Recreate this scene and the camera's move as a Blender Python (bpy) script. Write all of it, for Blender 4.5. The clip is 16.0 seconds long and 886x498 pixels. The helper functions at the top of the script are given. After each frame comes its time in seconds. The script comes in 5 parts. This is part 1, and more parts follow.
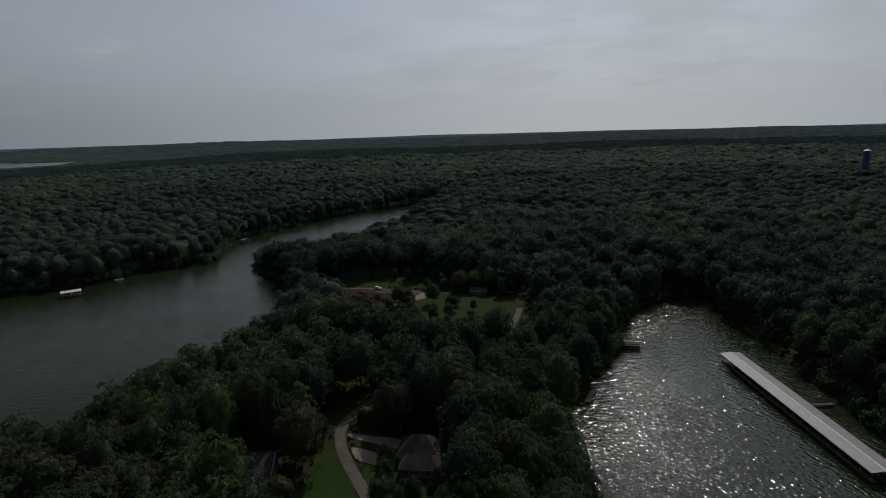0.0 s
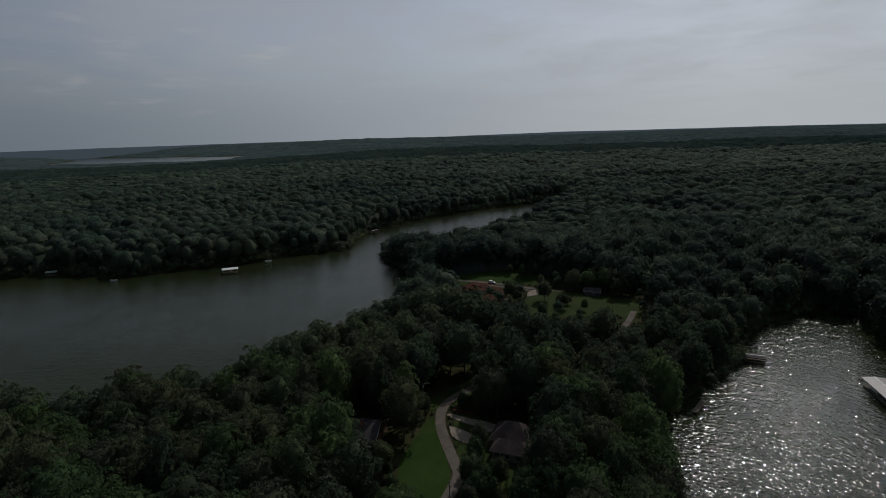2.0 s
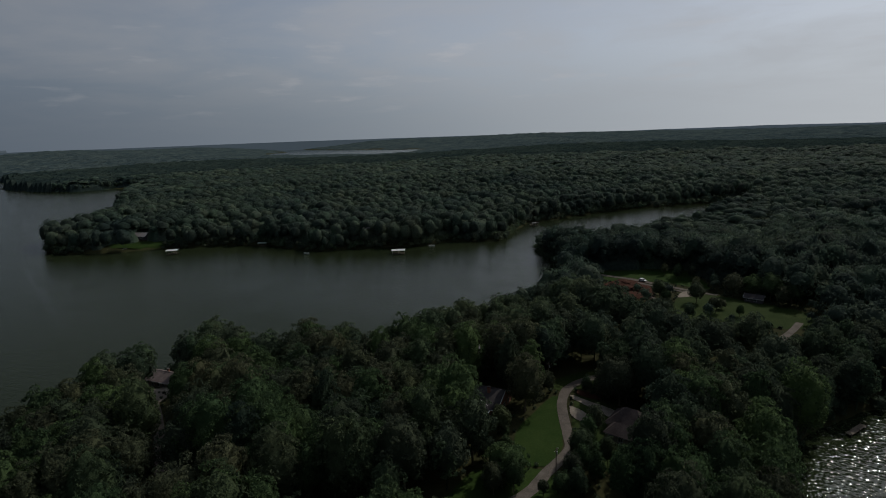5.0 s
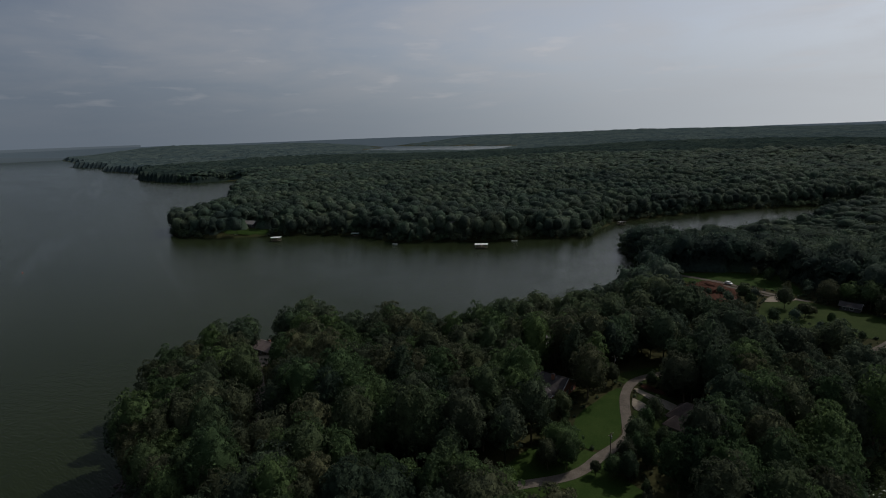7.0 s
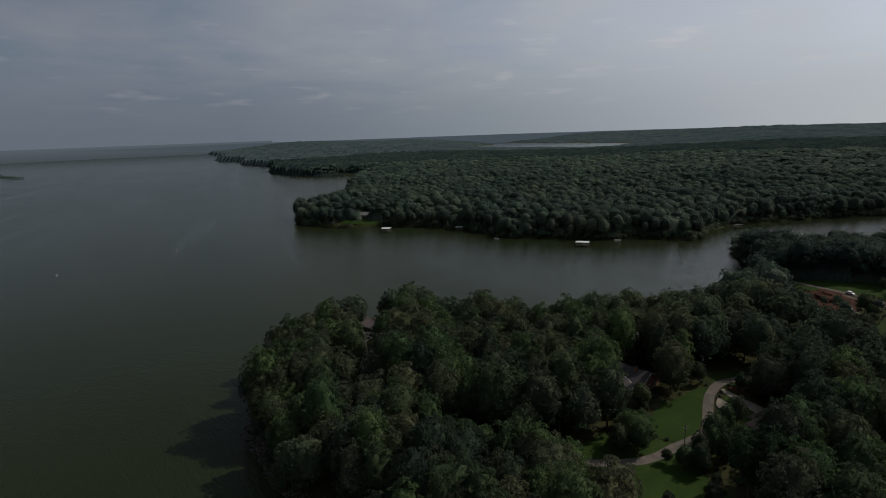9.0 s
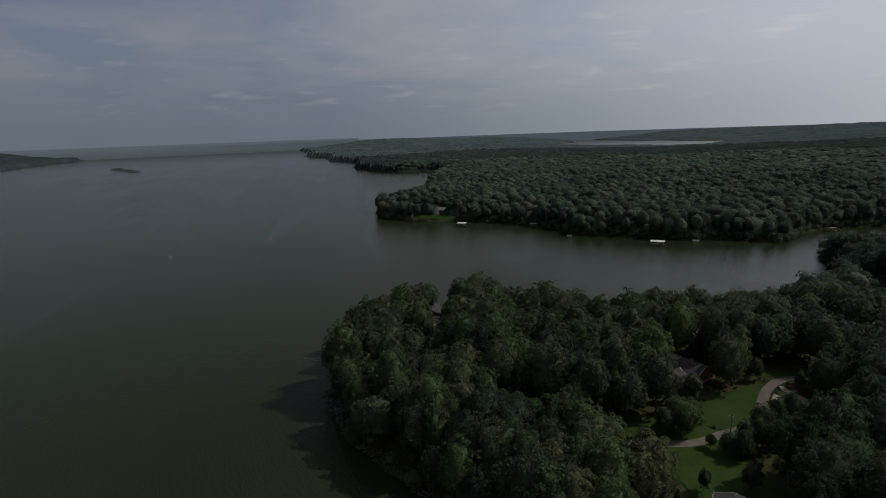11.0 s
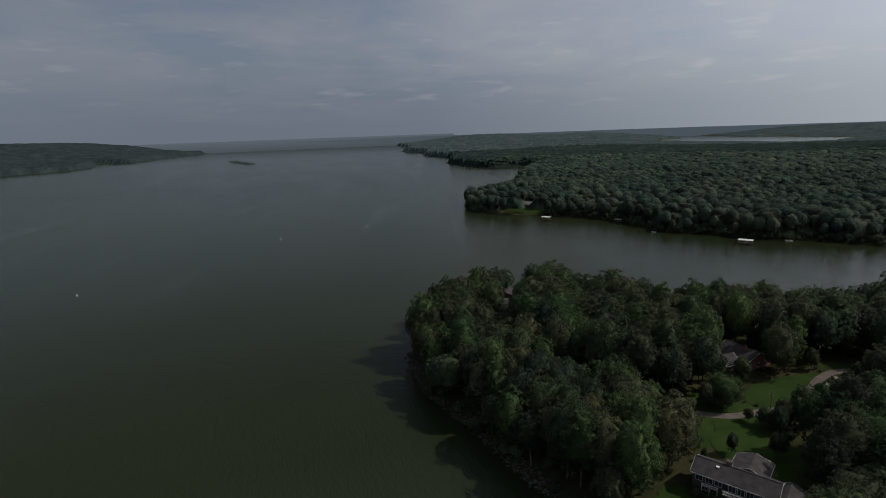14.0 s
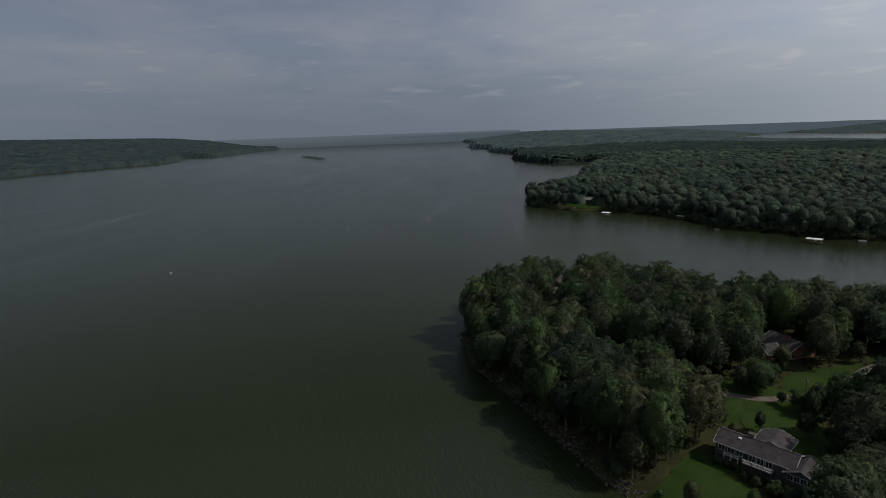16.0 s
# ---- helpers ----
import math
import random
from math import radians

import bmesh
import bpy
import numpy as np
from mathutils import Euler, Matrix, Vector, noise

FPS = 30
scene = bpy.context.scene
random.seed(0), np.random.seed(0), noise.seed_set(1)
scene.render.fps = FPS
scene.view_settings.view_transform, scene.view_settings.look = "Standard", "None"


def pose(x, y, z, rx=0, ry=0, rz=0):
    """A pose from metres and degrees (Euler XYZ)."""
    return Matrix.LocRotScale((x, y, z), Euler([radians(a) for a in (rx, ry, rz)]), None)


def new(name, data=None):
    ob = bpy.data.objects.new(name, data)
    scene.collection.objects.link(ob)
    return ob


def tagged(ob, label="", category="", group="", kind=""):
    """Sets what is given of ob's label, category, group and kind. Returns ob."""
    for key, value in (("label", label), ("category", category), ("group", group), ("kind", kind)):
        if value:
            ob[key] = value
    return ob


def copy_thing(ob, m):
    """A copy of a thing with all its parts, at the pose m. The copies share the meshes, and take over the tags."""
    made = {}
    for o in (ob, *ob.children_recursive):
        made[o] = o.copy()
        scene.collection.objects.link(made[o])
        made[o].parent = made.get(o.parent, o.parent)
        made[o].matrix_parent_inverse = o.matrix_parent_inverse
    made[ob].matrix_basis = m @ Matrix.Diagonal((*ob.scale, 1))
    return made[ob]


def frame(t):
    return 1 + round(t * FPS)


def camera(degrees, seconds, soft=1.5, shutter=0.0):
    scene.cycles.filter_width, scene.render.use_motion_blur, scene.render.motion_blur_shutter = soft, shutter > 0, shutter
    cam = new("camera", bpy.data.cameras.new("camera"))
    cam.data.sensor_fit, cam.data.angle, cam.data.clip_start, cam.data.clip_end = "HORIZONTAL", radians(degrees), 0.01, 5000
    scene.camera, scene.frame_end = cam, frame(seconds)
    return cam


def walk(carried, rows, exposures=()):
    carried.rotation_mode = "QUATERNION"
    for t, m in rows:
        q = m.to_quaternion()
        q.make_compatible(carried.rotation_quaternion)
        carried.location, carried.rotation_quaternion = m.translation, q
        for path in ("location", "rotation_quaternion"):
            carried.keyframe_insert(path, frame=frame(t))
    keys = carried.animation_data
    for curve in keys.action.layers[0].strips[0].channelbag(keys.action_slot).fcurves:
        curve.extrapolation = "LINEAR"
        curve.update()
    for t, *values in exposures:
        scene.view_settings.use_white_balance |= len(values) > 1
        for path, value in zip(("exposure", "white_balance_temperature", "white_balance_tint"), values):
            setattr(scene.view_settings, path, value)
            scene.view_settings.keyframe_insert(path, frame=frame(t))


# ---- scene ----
cam = camera(78.66, 16.0, soft=1.0)
# seconds, place in metres above the lake's level, then yaw, pitch and roll
ROWS = [
    (0.0, 0.00, -0.00, 96.00, 0.00, -12.30, -1.90),
    (0.5, 1.89, -2.03, 96.19, 3.10, -12.29, -1.95),
    (1.0, 3.66, -3.94, 96.42, 6.32, -12.25, -2.00),
    (1.5, 5.73, -5.73, 96.63, 9.52, -12.20, -2.05),
    (2.0, 7.92, -7.66, 96.81, 13.76, -12.16, -2.09),
    (2.5, 10.13, -9.48, 96.88, 17.79, -12.13, -2.09),
    (3.0, 12.55, -11.20, 96.81, 20.67, -12.13, -2.08),
    (3.5, 14.89, -12.85, 96.72, 24.09, -12.11, -2.09),
    (4.0, 17.81, -14.95, 96.64, 26.94, -12.09, -2.12),
    (6.5, 32.82, -24.92, 97.64, 38.96, -12.13, -2.13),
    (7.0, 36.22, -26.86, 97.87, 41.48, -12.14, -2.13),
    (7.5, 39.83, -28.68, 98.12, 43.83, -12.14, -2.12),
    (8.0, 43.39, -30.40, 98.30, 46.52, -12.12, -2.09),
    (8.5, 47.19, -31.89, 98.45, 49.93, -12.09, -2.09),
    (9.0, 51.07, -33.49, 98.60, 53.06, -12.07, -2.11),
    (11.5, 73.00, -39.92, 99.02, 62.98, -12.06, -2.12),
    (12.0, 77.92, -40.84, 99.07, 64.29, -12.09, -2.11),
    (12.5, 82.67, -41.80, 99.17, 65.86, -12.08, -2.10),
    (13.0, 87.37, -42.83, 99.27, 67.52, -12.10, -2.11),
    (13.5, 92.18, -43.59, 99.39, 69.43, -12.12, -2.09),
    (14.0, 97.08, -44.12, 99.47, 71.45, -12.14, -2.08),
    (14.5, 102.00, -44.47, 99.46, 73.52, -12.16, -2.06),
    (15.0, 107.01, -44.67, 99.32, 75.31, -12.20, -2.05),
    (15.5, 111.89, -45.10, 98.98, 76.81, -12.23, -2.05),
    (16.0, 116.87, -45.41, 98.54, 78.30, -12.27, -2.05),
]
walk(cam, [(t, pose(x, y, z, 90 + pitch, 0, yaw) @ pose(0, 0, 0, 0, 0, roll)) for t, x, y, z, yaw, pitch, roll in ROWS],
     exposures=[(0.0, -0.54, 6150, 10), (2.5, -0.52, 6150, 10), (4.0, -0.45, 6150, 10), (6.5, -0.20, 6250, 11), (9.0, -0.04, 6350, 11.5), (12.0, 0.06, 6350, 12), (16.0, 0.17, 6350, 13)])

# ---- daylight: hazy summer sky, sun ahead and to the right of the first view ----
SUN_AZIMUTH, SUN_ELEVATION = 18.0, 45.0      # degrees clockwise from +y, degrees up
sun_data = bpy.data.lights.new("sun", "SUN")
sun_data.energy, sun_data.angle, sun_data.color = 2.55, radians(0.6), (1.0, 0.93, 0.82)
sun = new("sun", sun_data)
sa, se = radians(SUN_AZIMUTH), radians(SUN_ELEVATION)
sun_way = Vector((math.sin(sa) * math.cos(se), math.cos(sa) * math.cos(se), math.sin(se)))
sun.matrix_world = Matrix.Translation((0, 0, 400)) @ sun_way.to_track_quat("Z", "Y").to_matrix().to_4x4()

world = bpy.data.worlds.new("sky")
scene.world = world
world.use_nodes = True
wt = world.node_tree
wt.nodes.clear()


def wnode(kind, **inputs):
    n = wt.nodes.new(kind)
    for k, v in inputs.items():
        n.inputs[k.replace("_", " ")].default_value = v
    return n


coord = wnode("ShaderNodeTexCoord")
sky = wnode("ShaderNodeTexSky")
sky.sky_type, sky.sun_disc = "NISHITA", False
sky.sun_elevation, sky.sun_rotation = se, sa
sky.air_density, sky.dust_density, sky.altitude = 1.0, 2.2, 200
sep = wnode("ShaderNodeSeparateXYZ")
wt.links.new(coord.outputs["Generated"], sep.inputs[0])
# haze keeps the lowest degrees of the sky as bright as those above
floor_z = wnode("ShaderNodeMath"); floor_z.operation = "SMOOTH_MAX"; floor_z.inputs[1].default_value = 0.10; floor_z.inputs[2].default_value = 0.12
wt.links.new(sep.outputs["Z"], floor_z.inputs[0])
lifted = wnode("ShaderNodeCombineXYZ")
wt.links.new(sep.outputs["X"], lifted.inputs[0])
wt.links.new(sep.outputs["Y"], lifted.inputs[1])
wt.links.new(floor_z.outputs[0], lifted.inputs[2])
wt.links.new(lifted.outputs[0], sky.inputs["Vector"])
# and scatters the sun forward: the sky is brighter on its side
towards = wnode("ShaderNodeVectorMath"); towards.operation = "DOT_PRODUCT"; towards.inputs[1].default_value = sun_way
wt.links.new(coord.outputs["Generated"], towards.inputs[0])
around = wnode("ShaderNodeMapRange", From_Min=-1.0, From_Max=1.0)
wt.links.new(towards.outputs["Value"], around.inputs["Value"])
forward = wnode("ShaderNodeValToRGB")
stops = [(0.0, (0.63, 0.655, 0.69)), (0.35, (0.675, 0.695, 0.72)), (0.50, (0.74, 0.76, 0.79)), (0.65, (1.06, 1.05, 1.04)), (0.775, (1.38, 1.34, 1.30)), (0.87, (1.40, 1.38, 1.36))]
while len(forward.color_ramp.elements) < len(stops):
    forward.color_ramp.elements.new(0.5)
for e, (at, tint) in zip(forward.color_ramp.elements, stops):
    e.position, e.color = at, (*tint, 1)
wt.links.new(around.outputs[0], forward.inputs[0])
# thick air takes light from the lowest sky
low_air = wnode("ShaderNodeMapRange", From_Min=0.0, From_Max=0.16, To_Min=0.84, To_Max=1.0)
low_air.interpolation_type = "SMOOTHSTEP"
wt.links.new(sep.outputs["Z"], low_air.inputs["Value"])
# a thin veil of cloud: the direction is spread out on a flat layer overhead
lift = wnode("ShaderNodeMath"); lift.operation = "ADD"; lift.inputs[1].default_value = 0.12
wt.links.new(sep.outputs["Z"], lift.inputs[0])
flat = wnode("ShaderNodeVectorMath"); flat.operation = "DIVIDE"
wt.links.new(coord.outputs["Generated"], flat.inputs[0])
comb = wnode("ShaderNodeCombineXYZ")
for i in range(3):
    wt.links.new(lift.outputs[0], comb.inputs[i])
wt.links.new(comb.outputs[0], flat.inputs[1])
veil = wnode("ShaderNodeTexNoise", Scale=1.1, Detail=6.0, Roughness=0.55, Distortion=0.3)
wt.links.new(flat.outputs[0], veil.inputs["Vector"])
veil_ramp = wnode("ShaderNodeValToRGB")
veil_ramp.color_ramp.elements[0].position, veil_ramp.color_ramp.elements[1].position = 0.40, 0.66
wt.links.new(veil.outputs["Fac"], veil_ramp.inputs[0])
# small flat-bottomed clouds low over the hills
squash = wnode("ShaderNodeMapping", Scale=(11.0, 11.0, 62.0))
wt.links.new(coord.outputs["Generated"], squash.inputs["Vector"])
puff = wnode("ShaderNodeTexNoise", Scale=1.0, Detail=4.0, Roughness=0.5)
wt.links.new(squash.outputs[0], puff.inputs["Vector"])
puff_ramp = wnode("ShaderNodeValToRGB")
puff_ramp.color_ramp.elements[0].position, puff_ramp.color_ramp.elements[1].position = 0.60, 0.74
wt.links.new(puff.outputs["Fac"], puff_ramp.inputs[0])


def height_fade(low, high):
    """0 at the one height of the direction, 1 at the other."""
    n = wnode("ShaderNodeMapRange", From_Min=low, From_Max=high)
    n.interpolation_type = "SMOOTHSTEP"
    wt.links.new(sep.outputs["Z"], n.inputs["Value"])
    return n.outputs[0]


def times(a, b):
    n = wnode("ShaderNodeMath")
    n.operation = "MULTIPLY"
    wt.links.new(a, n.inputs[0])
    wt.links.new(b, n.inputs[1])
    return n.outputs[0]


grey = wnode("ShaderNodeHueSaturation", Saturation=0.45, Value=1.0)
wt.links.new(sky.outputs[0], grey.inputs["Color"])
haze_mix = wnode("ShaderNodeMixRGB", Fac=0.40, Color2=(1.0, 1.55, 2.4, 1))
wt.links.new(grey.outputs[0], haze_mix.inputs["Color1"])
mix1 = wnode("ShaderNodeMixRGB", Color2=(4.3, 4.36, 4.45, 1))
wt.links.new(haze_mix.outputs[0], mix1.inputs["Color1"])
veil_amount = wnode("ShaderNodeMath"); veil_amount.operation = "MULTIPLY"; veil_amount.inputs[1].default_value = 0.5
wt.links.new(times(veil_ramp.outputs[0], height_fade(-0.02, 0.16)), veil_amount.inputs[0])
wt.links.new(veil_amount.outputs[0], mix1.inputs["Fac"])
mix2 = wnode("ShaderNodeMixRGB", Color2=(5.2, 5.2, 5.3, 1))
puff_amount = wnode("ShaderNodeMath"); puff_amount.operation = "MULTIPLY"; puff_amount.inputs[1].default_value = 0.36
wt.links.new(times(puff_ramp.outputs[0], times(height_fade(0.03, 0.06), height_fade(0.24, 0.15))), puff_amount.inputs[0])
wt.links.new(puff_amount.outputs[0], mix2.inputs["Fac"])
wt.links.new(mix1.outputs[0], mix2.inputs["Color1"])
glow = wnode("ShaderNodeVectorMath"); glow.operation = "SCALE"
tinted = wnode("ShaderNodeVectorMath"); tinted.operation = "MULTIPLY"
wt.links.new(mix2.outputs[0], tinted.inputs[0])
wt.links.new(forward.outputs[0], tinted.inputs[1])
wt.links.new(tinted.outputs[0], glow.inputs[0])
wt.links.new(low_air.outputs[0], glow.inputs["Scale"])
back = wnode("ShaderNodeBackground", Strength=0.081)
wt.links.new(glow.outputs[0], back.inputs["Color"])
wout = wnode("ShaderNodeOutputWorld")
wt.links.new(back.outputs[0], wout.inputs[0])


# ---- materials ----
class Mat:
    """A small helper to write node materials."""

    def __init__(self, name):
        self.m = bpy.data.materials.new(name)
        self.m.use_nodes = True
        self.t = self.m.node_tree
        self.b = self.t.nodes["Principled BSDF"]

    def n(self, kind, **inputs):
        node = self.t.nodes.new(kind)
        for k, v in inputs.items():
            node.inputs[k.replace("_", " ")].default_value = v
        return node

    def link(self, a, b):
        self.t.links.new(a, b)

    def noise(self, scale, detail=4.0, rough=0.55, stretch=None):
        g = self.n("ShaderNodeNewGeometry")
        src = g.outputs["Position"]
        if stretch:
            mp = self.n("ShaderNodeMapping", Scale=stretch)
            self.link(src, mp.inputs["Vector"])
            src = mp.outputs[0]
        k = self.n("ShaderNodeTexNoise", Scale=scale, Detail=detail, Roughness=rough)
        self.link(src, k.inputs["Vector"])
        return k.outputs["Fac"]

    def ramp(self, fac, stops):
        r = self.n("ShaderNodeValToRGB")
        e = r.color_ramp.elements
        while len(e) < len(stops):
            e.new(0.5)
        for k, (p, c) in zip(e, stops):
            k.position, k.color = p, (*c, 1)
        self.link(fac, r.inputs[0])
        return r.outputs[0]

    def mul(self, a, b, fac=1.0):
        k = self.n("ShaderNodeMixRGB", Fac=fac)
        k.blend_type = "MULTIPLY"
        self.link(a, k.inputs["Color1"])
        self.link(b, k.inputs["Color2"])
        return k.outputs[0]

    def bump(self, fac, strength, distance):
        k = self.n("ShaderNodeBump", Strength=strength, Distance=distance)
        self.link(fac, k.inputs["Height"])
        self.link(k.outputs[0], self.b.inputs["Normal"])
        return k

    def colour(self, out):
        self.link(out, self.b.inputs["Base Color"])

    def put(self, **v):
        for k, x in v.items():
            self.b.inputs[k.replace("_", " ")].default_value = x
        return self


def plain(name, dark, light, scale, rough=0.8, bump=0.3, dist=0.02, metallic=0.0, fine=None):
    """A mottled surface: two tones in large patches, a finer grain over them, and relief."""
    m = Mat(name)
    big = m.ramp(m.noise(scale, 5), [(0.3, dark), (0.7, light)])
    grain = m.noise(fine or scale * 9, 3)
    m.colour(m.mul(big, m.ramp(grain, [(0.25, (0.72, 0.72, 0.72)), (0.75, (1.12, 1.12, 1.12))])))
    m.bump(grain, bump, dist)
    m.put(Roughness=rough, Metallic=metallic, Specular_IOR_Level=0.03 if rough > 0.7 else 0.4)
    return m.m


def leaf_material(name, tones, through_light, per_island, gloss=0.06):
    """Leaves: a tone for each tree, a shade for each clump, patches over the woods, and light that comes through."""
    m = Mat(name)
    leaf = m.n("ShaderNodeNewGeometry").outputs["Random Per Island"]
    tree = leaf if per_island else m.n("ShaderNodeObjectInfo").outputs["Random"]
    if per_island:
        # one tone for each crown's plot of ground
        plot = m.n("ShaderNodeMapping", Scale=(0.105, 0.105, 0.0))
        m.link(m.n("ShaderNodeNewGeometry").outputs["Position"], plot.inputs["Vector"])
        cell = m.n("ShaderNodeTexVoronoi", Scale=1.0)
        m.link(plot.outputs[0], cell.inputs["Vector"])
        tree = m.n("ShaderNodeSeparateColor")
        m.link(cell.outputs["Color"], tree.inputs[0])
        tree = tree.outputs[0]
    tone = m.ramp(tree, [(i / (len(tones) - 1), t) for i, t in enumerate(tones)])
    spread = 0.8 if per_island else 1.0
    shade = m.ramp(leaf, [(0.0, (1 - 0.38 * spread,) * 3), (0.6, (1.0, 1.0, 1.0)), (1.0, (1 + 0.45 * spread, 1 + 0.4 * spread, 1 + 0.3 * spread))])
    clump = m.ramp(m.noise(0.55, 3), [(0.3, (0.7, 0.72, 0.68)), (0.7, (1.22, 1.18, 1.1))])
    wide = m.ramp(m.noise(0.014 if per_island else 0.022, 5), [(0.3, (0.58, 0.66, 0.72)), (0.7, (1.3, 1.22, 1.1))])
    col = m.mul(m.mul(tone, clump), wide)
    col = m.mul(col, shade)
    m.colour(col)
    m.put(Roughness=0.7, Specular_IOR_Level=gloss)
    m.bump(m.noise(0.5 if per_island else 1.2, 5, 0.75), 1.0, 1.6 if per_island else 0.9)
    tr = m.n("ShaderNodeBsdfTranslucent")
    m.link(col, tr.inputs["Color"])
    mix = m.n("ShaderNodeMixShader", Fac=through_light)
    m.link(m.b.outputs[0], mix.inputs[1])
    m.link(tr.outputs[0], mix.inputs[2])
    m.link(mix.outputs[0], m.t.nodes["Material Output"].inputs["Surface"])
    return m.m


LEAF = leaf_material("leaves", [(0.041, 0.065, 0.048), (0.078, 0.090, 0.061), (0.058, 0.099, 0.051), (0.081, 0.130, 0.057), (0.050, 0.075, 0.052), (0.104, 0.113, 0.070)], 0.44, False)
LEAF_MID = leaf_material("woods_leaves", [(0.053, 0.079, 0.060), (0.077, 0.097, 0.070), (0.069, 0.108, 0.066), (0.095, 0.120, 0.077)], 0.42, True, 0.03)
# far leaves: haze is put into the tones, paler and bluer
LEAF_FAR_HAZED = leaf_material("far_leaves_hazed", [(0.053, 0.079, 0.070), (0.071, 0.095, 0.082), (0.065, 0.103, 0.080), (0.085, 0.111, 0.086)], 0.42, True, 0.03)
# canopy sheets: blue haze and the shade between crowns are in the colour
HAZED_CANOPY = leaf_material("canopy", [(0.027, 0.043, 0.043), (0.033, 0.049, 0.047), (0.038, 0.055, 0.052)], 0.0, True, 0.0)
BARK = plain("bark", (0.07, 0.055, 0.04), (0.16, 0.13, 0.10), 1.5, 0.9, 0.6, 0.05)
# farther off the painted haze is paler and bluer still
FAR_HAZED_CANOPY = leaf_material("far_hazed_canopy", [(0.037, 0.053, 0.062), (0.042, 0.060, 0.068), (0.048, 0.065, 0.072)], 0.0, True, 0.0)
SOIL = plain("forest_floor", (0.022, 0.024, 0.011), (0.042, 0.042, 0.018), 0.12, 0.95, 0.5, 0.1)
GRASS = plain("grass", (0.017, 0.035, 0.007), (0.028, 0.047, 0.011), 0.18, 0.8, 0.4, 0.06, fine=2.0)
MEADOW = plain("meadow", (0.018, 0.032, 0.008), (0.033, 0.046, 0.014), 0.12, 0.85, 0.4, 0.06, fine=1.5)
GRAVEL = plain("gravel_road", (0.085, 0.073, 0.062), (0.135, 0.118, 0.100), 0.35, 0.9, 0.4, 0.03)
SAND = plain("pale_concrete", (0.17, 0.145, 0.115), (0.24, 0.21, 0.17), 0.4, 0.85, 0.3, 0.02)
CLAY = plain("red_clay", (0.040, 0.019, 0.013), (0.070, 0.034, 0.024), 0.3, 0.95, 0.7, 0.2)


def water_material():
    m = Mat("lake_water")
    m.colour(m.ramp(m.noise(0.006, 4), [(0.35, (0.0130, 0.0188, 0.0076)), (0.65, (0.0158, 0.0216, 0.0094))]))
    m.put(IOR=1.333, Specular_IOR_Level=0.5)
    place = m.n("ShaderNodeSeparateXYZ")
    m.link(m.n("ShaderNodeNewGeometry").outputs["Position"], place.inputs[0])

    def math_node(op, a, b, c=None):
        k = m.n("ShaderNodeMath")
        k.operation = op
        for i, v in enumerate((a, b, c)):
            if v is None:
                continue
            if isinstance(v, (int, float)):
                k.inputs[i].default_value = v
            else:
                m.link(v, k.inputs[i])
        return k.outputs[0]

    # long low waves out on the lake
    swell = m.noise(0.42, 1, 0.5, (0.42, 1.35, 1.0))
    chop = m.noise(1.15, 1, 0.5, (0.45, 1.35, 1.0))
    ripple = m.noise(4.0, 2, 0.5, (0.55, 1.4, 1.0))
    lake_wave = math_node("MULTIPLY_ADD", ripple, 0.10, math_node("MULTIPLY_ADD", swell, 0.65, math_node("MULTIPLY", chop, 0.62)))
    # wavelets that bend into the cove round the peninsula's corner, in rings about it
    dx, dy = math_node("SUBTRACT", place.outputs["X"], 40.0), math_node("SUBTRACT", place.outputs["Y"], 113.0)
    radius = math_node("SQRT", math_node("MULTIPLY_ADD", dx, dx, math_node("MULTIPLY", dy, dy)), None)
    bearing = math_node("ARCTAN2", dy, dx)
    ring = m.n("ShaderNodeCombineXYZ")
    m.link(radius, ring.inputs[0])
    m.link(math_node("MULTIPLY", bearing, 30.0), ring.inputs[1])
    rings = m.n("ShaderNodeTexNoise", Scale=0.85, Detail=0.0, Roughness=0.45, Distortion=0.3)
    m.link(ring.outputs[0], rings.inputs["Vector"])
    cross = m.noise(1.0, 0, 0.5, (0.9, 1.1, 1.0))
    cove_wave = math_node("MULTIPLY_ADD", ripple, 0.02, math_node("MULTIPLY_ADD", cross, 0.6, math_node("MULTIPLY", rings.outputs["Fac"], 0.9)))
    in_cove = m.n("ShaderNodeMapRange", From_Min=-20.0, From_Max=35.0)
    m.link(place.outputs["X"], in_cove.inputs["Value"])
    wave = m.n("ShaderNodeMix")
    m.link(in_cove.outputs[0], wave.inputs[0])
    m.link(lake_wave, wave.inputs[2])
    m.link(cove_wave, wave.inputs[3])
    # wind stirs the cove; the lee of the peninsula lies calmer
    wind = m.n("ShaderNodeMapRange", From_Min=-60.0, From_Max=30.0, To_Min=0.75, To_Max=1.0)
    m.link(place.outputs["X"], wind.inputs["Value"])
    calm = m.ramp(m.noise(0.045, 4, 0.6), [(0.36, (0.7, 0.7, 0.7)), (0.6, (1, 1, 1))])
    rough = m.n("ShaderNodeMapRange", From_Min=-60.0, From_Max=30.0, To_Min=0.11, To_Max=0.04)
    m.link(place.outputs["X"], rough.inputs["Value"])
    slick = m.ramp(m.noise(0.010, 4, 0.6, (0.22, 1.0, 1.0)), [(0.42, (0, 0, 0)), (0.62, (1, 1, 1))])
    m.link(math_node("MULTIPLY_ADD", slick, 0.035, rough.outputs[0]), m.b.inputs["Roughness"])
    # sky reflection is turned down by hand over the open lake
    clear = m.n("ShaderNodeMapRange", From_Min=-60.0, From_Max=30.0, To_Min=0.085, To_Max=0.62)
